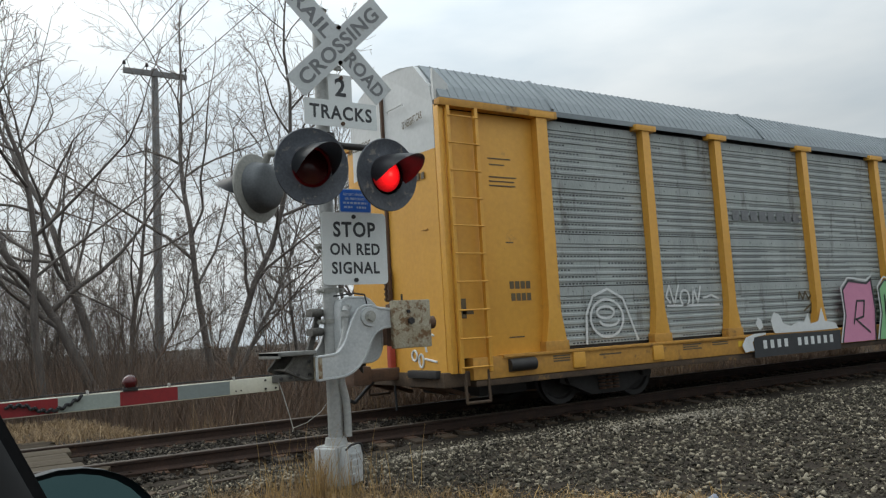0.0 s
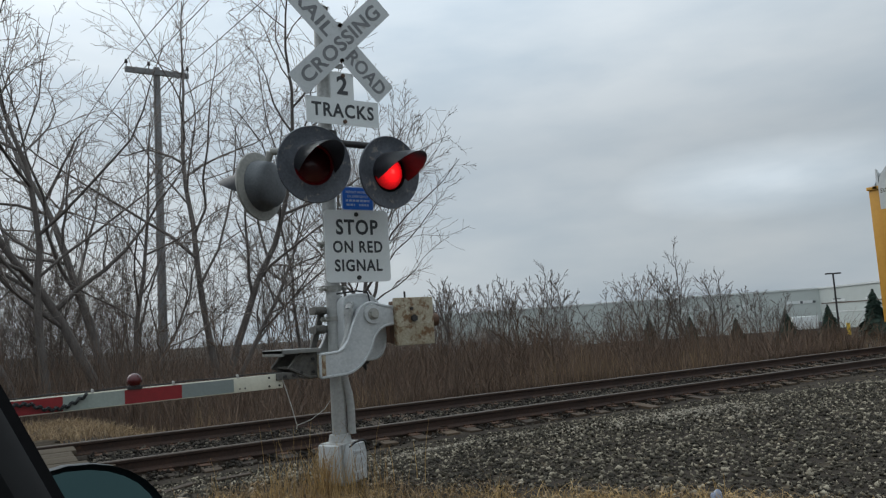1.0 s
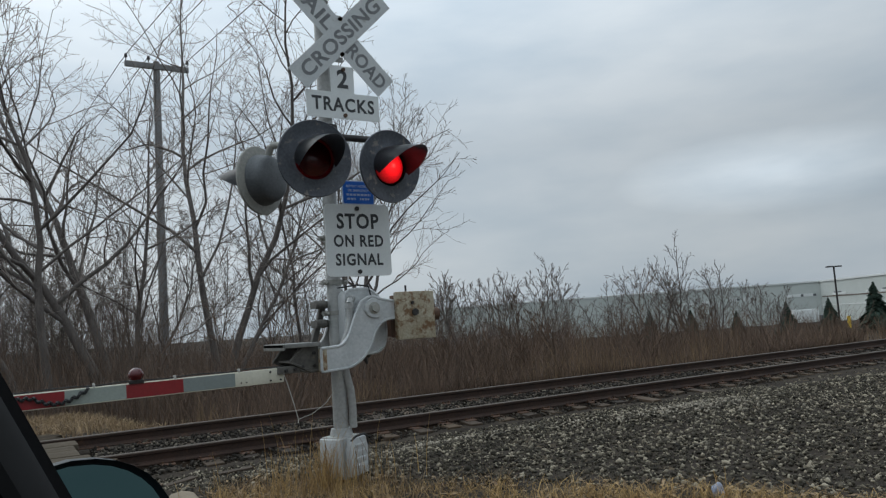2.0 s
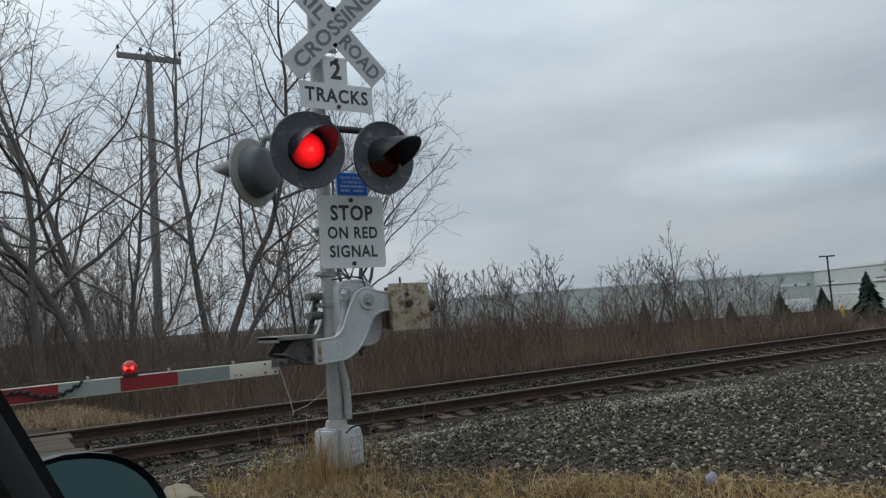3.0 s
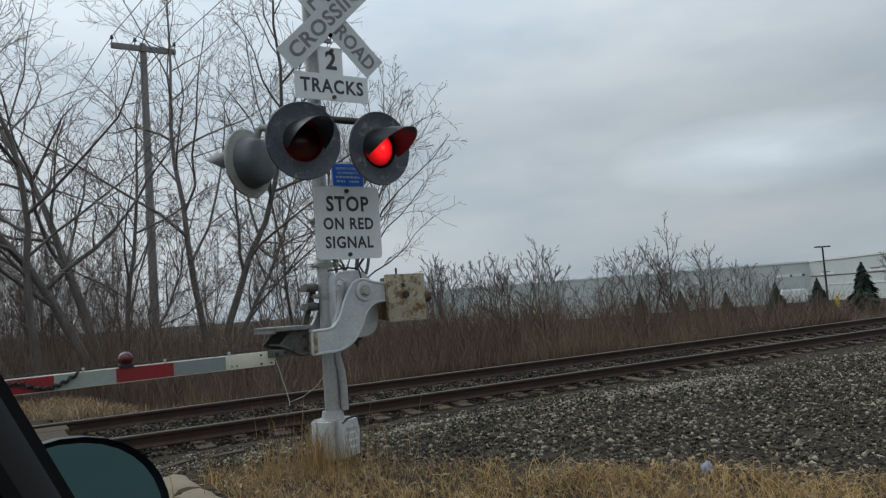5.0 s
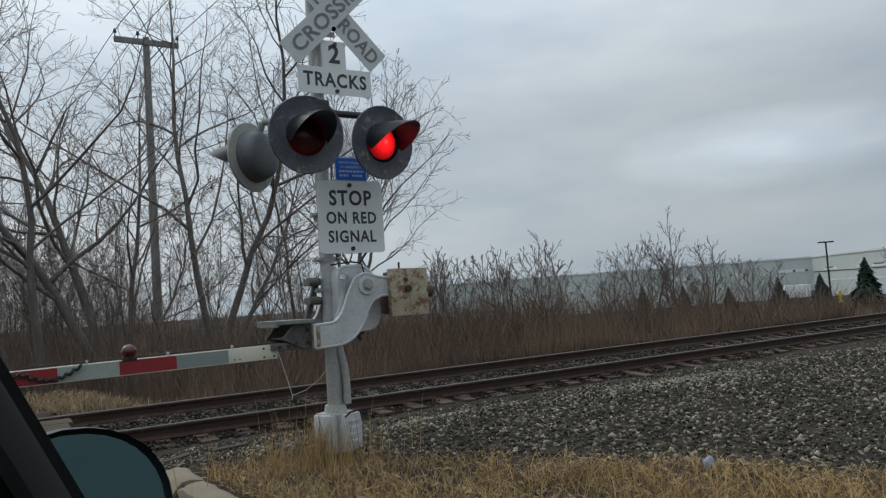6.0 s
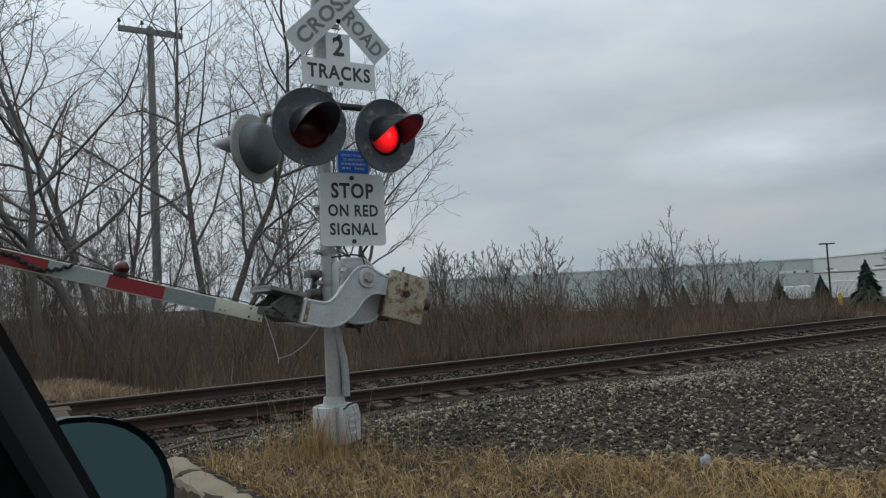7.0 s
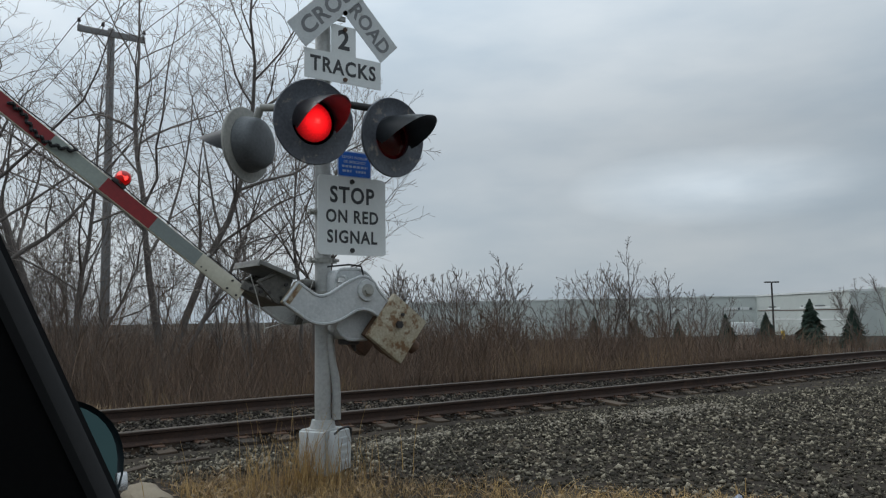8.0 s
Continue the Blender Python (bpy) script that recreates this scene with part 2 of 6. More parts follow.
    graf_teal=material("teal_spray", (0.12, 0.50, 0.48), None, 0.6, bump=0),
    stencil=material("stencil_black", (0.12, 0.085, 0.04), (0.09, 0.065, 0.035), 0.6, bump=0),
)


M["panel"] = material("galvanised_screen", (0.42, 0.445, 0.43), (0.26, 0.282, 0.272), 0.6, 0.1, 0.9, 22, 0.06, stain=(0.19, 0.195, 0.178), stain_at=0.58, stain_scale=1.6, stretch=(3, 1, 0.5))
M["housing_back"] = material("weathered_lamp_housing", (0.105, 0.112, 0.118), (0.06, 0.066, 0.072), 0.55, 0, 7, 50, 0.1, spec=0.4)
# brown earth, with the shade below the rail darkened into its colour
M["fouled_shaded"] = material("fouled_shaded_earth", (0.030, 0.019, 0.012), (0.011, 0.008, 0.006), 0.95, 0, 3, 35, 0.7, stain=(0.12, 0.068, 0.034), stain_at=0.66, stain_scale=5, spec=0.1)
M["weathered_bracket"] = material("weathered_bracket", (0.13, 0.125, 0.11), (0.06, 0.055, 0.05), 0.75, 0.1, 8, 50, 0.2, stain=(0.20, 0.17, 0.11), stain_at=0.6, stain_scale=7)
M["shelf_steel"] = material("weathered_shelf_steel", (0.21, 0.21, 0.195), (0.14, 0.14, 0.13), 0.65, 0.1, 6, 50, 0.15, stain=(0.12, 0.10, 0.07), stain_at=0.62, stain_scale=6)
M["thicket_stems"] = material("thicket_stems", (0.20, 0.145, 0.110), (0.075, 0.054, 0.042), 0.9, 0, 5, 40, 0, island=True)
M["plank"] = material("crossing_plank", (0.115, 0.095, 0.07), (0.05, 0.04, 0.03), 0.95, 0, 3, 45, 0.5, stretch=(0.3, 2.5, 2.5), stain=(0.045, 0.035, 0.026), stain_at=0.6, spec=0.1)
M["slot"] = material("punched_slot", (0.055, 0.058, 0.06), (0.04, 0.042, 0.044), 0.8, bump=0)


def lens_material():
    """Lit red lens: its lamp sits behind the middle, so the glow falls off to the rim."""
    m = bpy.data.materials.new("lit_red_lens")
    m.use_nodes = True
    nt = m.node_tree
    N, L = nt.nodes.new, nt.links.new
    p = nt.nodes["Principled BSDF"]
    p.inputs["Base Color"].default_value, p.inputs["Roughness"].default_value = (0.12, 0.004, 0.005, 1), 0.35
    tc, mp, g = N("ShaderNodeTexCoord"), N("ShaderNodeMapping"), N("ShaderNodeTexGradient")
    mp.vector_type, g.gradient_type = "TEXTURE", "SPHERICAL"
    mp.inputs["Location"].default_value, mp.inputs["Scale"].default_value = (0.016, 0.004, 0.04), (0.165, 0.165, 0.165)
    L(tc.outputs["Object"], mp.inputs[0])
    L(mp.outputs[0], g.inputs[0])
    v = N("ShaderNodeTexVoronoi")
    v.inputs["Scale"].default_value = 60
    L(tc.outputs["Object"], v.inputs["Vector"])
    r = N("ShaderNodeValToRGB")
    for k, (pos, c) in enumerate(((0.0, (0.10, 0.001, 0.002)), (0.22, (0.42, 0.004, 0.006)), (0.5, (1.0, 0.008, 0.012)), (0.78, (1.5, 0.02, 0.022)), (0.93, (2.6, 0.10, 0.09)))):
        e = r.color_ramp.elements[k] if k < 2 else r.color_ramp.elements.new(pos)
        e.position, e.color = pos, (*c, 1)
    mix = N("ShaderNodeMath")
    mix.operation = "MULTIPLY_ADD"
    mix.inputs[1].default_value = -0.12
    L(v.outputs["Distance"], mix.inputs[0])
    L(g.outputs["Fac"], mix.inputs[2])
    L(mix.outputs[0], r.inputs[0])
    L(r.outputs[0], p.inputs["Emission Color"])
    p.inputs["Emission Strength"].default_value = 1.0
    return m


M["red_lit"] = lens_material()


def mirror_material():
    m = bpy.data.materials.new("mirror_glass")
    m.use_nodes = True
    p = m.node_tree.nodes["Principled BSDF"]
    p.inputs["Base Color"].default_value = (0.05, 0.088, 0.088, 1)
    p.inputs["Metallic"].default_value, p.inputs["Roughness"].default_value = 1.0, 0.06
    return m


M["mirror"] = mirror_material()


# ---------------------------------------------------------------- mesh helpers
def mesh_from(verts, faces, smooth=False):
    me = bpy.data.meshes.new("mesh")
    me.from_pydata([tuple(v) for v in verts], [], faces)
    if smooth:
        me.shade_smooth()
    return me


def finish(bm, smooth=False):
    me = bpy.data.meshes.new("mesh")
    bmesh.ops.recalc_face_normals(bm, faces=bm.faces)
    bm.to_mesh(me)
    bm.free()
    if smooth:
        me.shade_smooth()
        me.set_sharp_from_angle(angle=radians(38))
    return me


def part(name, bm, mat, parent=None, label="", smooth=True):
    me = bm if isinstance(bm, bpy.types.Mesh) else finish(bm, smooth)
    me.name = name
    if not me.materials:
        me.materials.append(M[mat])
    ob = new(name, me)
    if parent is not None:
        ob.parent = parent
    if label:
        ob["label"] = label
    return ob


def thing(name, x, y, z, label, category, group="", kind=""):
    ob = new(name)
    ob.location = (x, y, z)
    ob.empty_display_size = 0.2
    return tagged(ob, label, category, group, kind)


def box(bm, x0, x1, y0, y1, z0, z1, bevel=0.0, m=None):
    r = bmesh.ops.create_cube(bm, size=1.0)
    vs = r["verts"]
    mat = Matrix.Translation(((x0 + x1) / 2, (y0 + y1) / 2, (z0 + z1) / 2)) @ Matrix.Diagonal((x1 - x0, y1 - y0, z1 - z0, 1))
    bmesh.ops.transform(bm, matrix=(m or Matrix()) @ mat, verts=vs)
    if bevel:
        es = list({e for v in vs for e in v.link_edges})
        bmesh.ops.bevel(bm, geom=es, offset=bevel, segments=2, affect="EDGES", profile=0.6)
    return bm


def rod(bm, a, b, r0, r1=None, n=12, caps=True):
    a, b = Vector(a), Vector(b)
    d = b - a
    m = Matrix.Translation((a + b) / 2) @ d.to_track_quat("Z", "Y").to_matrix().to_4x4()
    bmesh.ops.create_cone(bm, cap_ends=caps, segments=n, radius1=r0, radius2=r0 if r1 is None else r1, depth=d.length, matrix=m)
    return bm


def pipe(bm, pts, r, n=8):
    for a, b in zip(pts, pts[1:]):
        rod(bm, a, b, r, r, n)
    return bm


def prism(bm, outline, y0, y1, m=None, bevel=0.0):
    """An outline in x, z drawn out along y."""
    m = m or Matrix()
    fs = [bm.verts.new(m @ Vector((x, y0, z))) for x, z in outline]
    bs = [bm.verts.new(m @ Vector((x, y1, z))) for x, z in outline]
    made = [bm.faces.new(fs), bm.faces.new(bs[::-1])]
    n = len(fs)
    for i in range(n):
        made.append(bm.faces.new((fs[i], fs[(i + 1) % n], bs[(i + 1) % n], bs[i])))
    if bevel:
        es = list({e for f in made[:2] for e in f.edges})
        bmesh.ops.bevel(bm, geom=es, offset=bevel, segments=2, affect="EDGES", profile=0.6)
    return bm


def lathe(bm, profile, n=36, m=None):
    """A profile of (radius, height) turned about z."""
    m = m or Matrix()
    rings = []
    for r, h in profile:
        if r < 1e-5:
            rings.append([bm.verts.new(m @ Vector((0, 0, h)))])
        else:
            rings.append([bm.verts.new(m @ Vector((r * math.cos(2 * math.pi * k / n), r * math.sin(2 * math.pi * k / n), h))) for k in range(n)])
    for a, b in zip(rings, rings[1:]):
        for k in range(n):
            q = [a[k % len(a)], a[(k + 1) % len(a)], b[(k + 1) % len(b)], b[k % len(b)]]
            q = [v for i, v in enumerate(q) if v not in q[:i]]
            if len(q) > 2:
                bm.faces.new(q)
    return bm


def letters(text, width, height, mat, m, name="letter", parent=None, thick=0.002, spacing=1.06):
    """Words in the built-in font, fitted to a width and height, on the x-z plane of m and facing its -y."""
    cu = bpy.data.curves.new("words", "FONT")
    cu.body, cu.size, cu.space_character, cu.resolution_u = text, 1.0, spacing, 3
    cu.offset = 0.028
    tmp = bpy.data.objects.new("words", cu)
    scene.collection.objects.link(tmp)
    bpy.context.view_layer.update()
    me = bpy.data.meshes.new_from_object(tmp.evaluated_get(bpy.context.evaluated_depsgraph_get()))
    bpy.data.objects.remove(tmp)
    co = np.array([v.co for v in me.vertices])
    lo, hi = co.min(0), co.max(0)
    k = Matrix.Diagonal((width / (hi[0] - lo[0]), height / (hi[1] - lo[1]), 1, 1)) @ Matrix.Translation(-Vector(((lo[0] + hi[0]) / 2, (lo[1] + hi[1]) / 2, 0)))
    me.transform(m @ pose(0, -thick, 0, 90, 0, 0) @ k)
    bm = bmesh.new()
    bm.from_mesh(me)
    bm.verts.index_update()
    left = set(bm.verts)
    while left:
        seed = min(left, key=lambda v: v.index)
        island, todo = {seed}, [seed]
        while todo:
            for e in todo.pop().link_edges:
                for w in e.verts:
                    if w not in island:
                        island.add(w)
                        todo.append(w)
        left -= island
        order = sorted(island, key=lambda v: v.index)
        at = {v: i for i, v in enumerate(order)}
        fs = {f for v in order for f in v.link_faces}
        one = mesh_from([v.co for v in order], [[at[v] for v in f.verts] for f in sorted(fs, key=lambda f: f.index)])
        part(name, one, mat, parent)
    bm.free()


# ---------------------------------------------------------------- ground, road, track
TRACK_Y, TRACK_Z, BANK = 11.19, -0.01, 4.6


def smooth(a, b, t):
    t = np.clip((t - a) / (b - a), 0, 1)
    return t * t * (3 - 2 * t)


def ground_z(x, y):
    """The lie of the land: level verge, bed of the track, bank down to low scrub and a far lot."""
    z = 0.03 * smooth(3.0, 6.0, y) - 0.36 * smooth(6.6, 9.4, y)
    z = z + 0.16 * smooth(10.8, 12.4, y) - 0.5 * smooth(12.7, 15, y) - 0.75 * smooth(14.5, 24, y) - 0.9 * smooth(25, 60, y) - 1.6 * smooth(60, 160, y)
    z = z - 0.9 * smooth(40, 100, x) * smooth(14, 30, y)
    # the road's own bank, level with the crossing
    z = z + smooth(4.2, 1.8, x) * smooth(12.6, 13.2, y) * smooth(24, 18, y) * np.maximum(-0.10 - 0.0187 * (y - 13) - z, 0)
    return z + 0.02 * np.sin(1.7 * x + 0.6 * y) * np.sin(1.3 * y - 0.4 * x)


def verge_edge(x):
    """Where dry grass gives way to ballast."""
    x = np.asarray(x, float)
    return np.where(x < 3.6, 7.0 - (x - 1.6) * 0.9, 5.2 - (x - 3.6) * 1.75) + 0.14 * np.sin(3.1 * x) + 0.08 * np.sin(9 * x)


def build_ground():
    xs = np.unique(np.concatenate([np.linspace(-900, -30, 12), np.linspace(-30, -4, 14), np.linspace(-4, 30, 120), np.linspace(30, 120, 50), np.linspace(120, 1200, 14)]))
    ys = np.unique(np.concatenate([np.linspace(-600, -20, 10), np.linspace(-20, 2, 12), np.linspace(2, 18, 80), np.linspace(18, 70, 50), np.linspace(70, 300, 24), np.linspace(300, 1500, 8)]))
    gx, gy = np.meshgrid(xs, ys)
    gz = ground_z(gx, gy)
    gz = np.where((gx < 1.40) & (gy < 13.2), np.minimum(gz, -0.32), gz)
    v = np.stack([gx, gy, gz], -1).reshape(-1, 3)
    n = len(xs)
    f = [(j * n + i, j * n + i + 1, (j + 1) * n + i + 1, (j + 1) * n + i) for j in range(len(ys) - 1) for i in range(n - 1)]
    ob = part("ground", mesh_from(v, f, True), "dirt")
    tagged(ob, "brown gravelly ground sloping down behind the track", "ground", kind="structure")


def build_road():
    bm = bmesh.new()
    # carriageway up to the rails, the strip between the rails, and the far side
    for x0, x1, y0, y1, z0, z1 in ((-7.2, 1.33, -60, 9.2, -0.12, -0.12), (-7.2, 1.55, 9.2, 10.38, -0.12, -0.09), 
                                   (-7.2, 1.2, 12.06, 13.4, 0.03, 0.0), (-7.2, 0.1, 13.4, 40, 0.0, -0.5)):
        k = 22
        top = [bm.verts.new((x0, y0, z0))] + [bm.verts.new((x1 + (0.05 * math.sin(0.55 * i + y0) + 0.02 * math.sin(1.9 * i)) * (1 if y0 > 5 else 0), y0 + (y1 - y0) * i / k,
                                               z0 + (z1 - z0) * i / k)) for i in range(k + 1)] + [bm.verts.new((x0, y1, z1))]
        bm.faces.new(top)
        r = bmesh.ops.extrude_face_region(bm, geom=[f for f in bm.faces if top[0] in f.verts])
        vs = [g for g in r["geom"] if isinstance(g, bmesh.types.BMVert)]
        bmesh.ops.translate(bm, verts=vs, vec=(0, 0, -0.25))
    tagged(part("road", bm, "asphalt", smooth=False), "worn grey asphalt road over the rail crossing", "road", kind="structure")
    kerb = thing("kerb", 1.50, 5, 0.032, "cracked pale concrete kerb along the road edge", "kerb", kind="structure")
    rnd = random.Random(4)
    y = 6.75
    while y > -6:
        ln = rnd.uniform(0.55, 0.95)
        bm = bmesh.new()
        # rounded top, chipped and uneven along its length
        prof = [(-0.12, -0.30), (-0.12, -0.05), (-0.10, 0.0), (-0.05, 0.03), (0.02, 0.042), (0.09, 0.03), (0.13, -0.005), (0.14, -0.30)]
        k = 7
        rows = []
        for a in range(k + 1):
            yy = -ln / 2 + (ln - 0.006) * a / k
            dip = 0.02 if a in (0, k) else 0.0
            rows.append([bm.verts.new((px + rnd.uniform(-0.012, 0.012), yy + rnd.uniform(-0.01, 0.01), pz - (dip + rnd.uniform(0, 0.012) if pz > -0.2 else 0))) for px, pz in prof])
        for p, q in zip(rows, rows[1:]):
            for b in range(len(prof) - 1):
                bm.faces.new((p[b], p[b + 1], q[b + 1], q[b]))
        bm.faces.new(rows[0][::-1])
        bm.faces.new(rows[-1])
        ob = part("kerb_stone", bm, "kerb", kerb)
        # the kerb swings away from the road towards the viewer
        off = 0.028 * max(0, 6.4 - y) ** 2 if y > 2 else 0.028 * 4.4 ** 2 + 0.246 * (2 - y)
        ob.matrix_local = pose(off + rnd.uniform(-0.01, 0.01), y - ln / 2 - 5, rnd.uniform(-0.015, 0.01), rnd.uniform(-1, 1), rnd.uniform(-2, 2), math.degrees(0.056 * max(0, min(4.4, 6.4 - y))) + rnd.uniform(-2, 2))
        y -= ln


def rail_mesh(x0, x1):
    """A flat-bottomed rail: the sides, and the worn running surface apart."""
    prof = [(-0.07, -0.175), (-0.07, -0.163), (-0.02, -0.145), (-0.009, -0.13), (-0.009, -0.055), (-0.034, -0.040), (-0.037, -0.010), (-0.030, 0.0),
            (0.030, 0.0), (0.037, -0.010), (0.034, -0.040), (0.009, -0.055), (0.009, -0.13), (0.02, -0.145), (0.07, -0.163), (0.07, -0.175)]
    v = [(x, y, z) for x in (x0, x1) for y, z in prof]
    n = len(prof)
    f = [(i, (i + 1) % n, n + (i + 1) % n, n + i) for i in range(n)]
    me = mesh_from(v, f)
    me.materials.append(M["rail_side"])
    me.materials.append(M["rail_top"])
    for i in (6, 7, 8):
        me.polygons[i].material_index = 1
    return me


def build_track():
    tr = thing("railway_track", 0, TRACK_Y, TRACK_Z, "rusty steel railway track on weathered timber sleepers", "railway track", kind="structure")
    tr.rotation_euler = (radians(BANK), 0, 0)
    for y in (-0.7525 + 0.037, 0.7525 + 0.037):
        ob = part("rail", rail_mesh(-80, 320), "rail_side", tr)
        ob.location = (0, y, 0)
    bm = bmesh.new()
    box(bm, -0.115, 0.115, -1.08, 1.3, -0.36, -0.19, 0.012)
    tie_me = finish(bm)
    tie_me.materials.append(M["tie"])
    bm = bmesh.new()
    box(bm, -0.09, 0.09, -0.18, 0.18, -0.189, -0.176, 0.003)
    for sx in (-0.06, 0.06):
        for sy in (-0.085, 0.085):
            box(bm, sx - 0.012, sx + 0.012, sy - 0.012, sy + 0.012, -0.178, -0.150)
    plate_me = finish(bm)
    plate_me.materials.append(M["tie_plate"])
    rnd = random.Random(7)
    far, x = [], -7.0
    i = 0
    while x < 120:
        off = rnd.uniform(-0.07, 0.07)
        if i in (34, 37):
            off = -0.30
        m = pose(x + rnd.uniform(-0.04, 0.04), off, rnd.uniform(-0.012, 0.006), 0, rnd.uniform(-2, 2), rnd.uniform(-2.5, 2.5))
        if x < 45:
            ob = part("sleeper", tie_me, "tie", tr)
            ob.matrix_local = m
            for y in (-0.715, 0.79):
                pl = part("tie_plate", plate_me, "tie_plate", tr)
                pl.matrix_local = pose(x, y, 0, 0, 0, rnd.uniform(-2, 2))
        else:
            far.append(m)
        x += rnd.uniform(0.46, 0.55)
        i += 1
    # timber planks that carry the road over the rails
    for y0, w in ((-0.66, 0.30), (-0.34, 0.33), (0.01, 0.33), (0.36, 0.31), (-1.06, 0.26)):
        bm = bmesh.new()
        box(bm, -7.2, 1.32 + rnd.uniform(-0.12, 0.22), y0, y0 + w, -0.10, -0.012 - rnd.uniform(0.0, 0.012), 0.018)
        part("crossing_plank", bm, "plank", tr, "weathered grey timber crossing plank")
    # earth and fines from the rail foot over the sleeper ends, coloured dark for the rail's shade too
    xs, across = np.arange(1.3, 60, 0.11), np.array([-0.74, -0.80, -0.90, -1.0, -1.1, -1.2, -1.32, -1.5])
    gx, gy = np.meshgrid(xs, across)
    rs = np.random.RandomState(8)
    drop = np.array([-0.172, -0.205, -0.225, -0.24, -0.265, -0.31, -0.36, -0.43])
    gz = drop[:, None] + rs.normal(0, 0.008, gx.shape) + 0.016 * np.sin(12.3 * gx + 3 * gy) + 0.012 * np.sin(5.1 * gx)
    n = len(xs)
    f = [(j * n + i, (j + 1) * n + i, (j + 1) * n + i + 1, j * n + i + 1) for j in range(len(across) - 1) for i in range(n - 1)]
    ob = part("earth_shoulder", mesh_from(np.stack([gx, gy, gz], -1).reshape(-1, 3), f, True), "fouled_shaded", tr)
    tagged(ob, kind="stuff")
    bm = bmesh.new()
    for m in far:
        box(bm, -0.115, 0.115, -1.3, 1.3, -0.36, -0.19, 0, m)
    ob = part("far_sleepers", bm, "tie", tr)
    tagged(ob, kind="stuff")


def scatter_stones(name, pts, sizes, label, seed, mat="stone"):
    """Angular stones, one joined mesh."""
    rs = np.random.RandomState(seed)
    base = np.array([(0.5, 0.3, 0.85), (-0.55, -0.35, 0.8), (1, -0.35, -0.1), (-1, 0.3, 0.0), (0.1, 1, -0.2), (0.1, -1, -0.1), (0.1, 0.0, -0.95)], float)
    faces = np.array([(0, 4, 3), (0, 3, 1), (1, 3, 5), (1, 5, 2), (1, 2, 0), (0, 2, 4), (6, 4, 2), (6, 3, 4), (6, 5, 3), (6, 2, 5)])
    n = len(pts)
    v = base[None] * (1 + rs.uniform(-0.28, 0.28, (n, 7, 1)))
    v = v * rs.uniform(0.55, 1.3, (n, 1, 3)) * np.array([1.15, 1.0, 0.7])
    a = rs.uniform(0, 6.283, (n, 3))
    ca, sa = np.cos(a), np.sin(a)
    one, zero = np.ones(n), np.zeros(n)
    rz = np.stack([ca[:, 0], -sa[:, 0], zero, sa[:, 0], ca[:, 0], zero, zero, zero, one], -1).reshape(n, 3, 3)
    rx = np.stack([one, zero, zero, zero, ca[:, 1], -sa[:, 1], zero, sa[:, 1], ca[:, 1]], -1).reshape(n, 3, 3)
    v = np.einsum("nij,nkj->nki", rz @ rx, v) * sizes[:, None, None] + pts[:, None]
    f = (faces[None] + 7 * np.arange(n)[:, None, None]).reshape(-1, 3)
    me = bpy.data.meshes.new(name)
    me.vertices.add(n * 7)
    me.vertices.foreach_set("co", v.reshape(-1).astype(np.float32))
    me.loops.add(len(f) * 3)
    me.loops.foreach_set("vertex_index", f.reshape(-1).astype(np.int32))
    me.polygons.add(len(f))
    me.polygons.foreach_set("loop_start", np.arange(0, len(f) * 3, 3, dtype=np.int32))
    me.update(calc_edges=True)
    me.materials.append(M[mat])
    ob = part(name, me, mat)
    return tagged(ob, label, "gravel", kind="stuff")


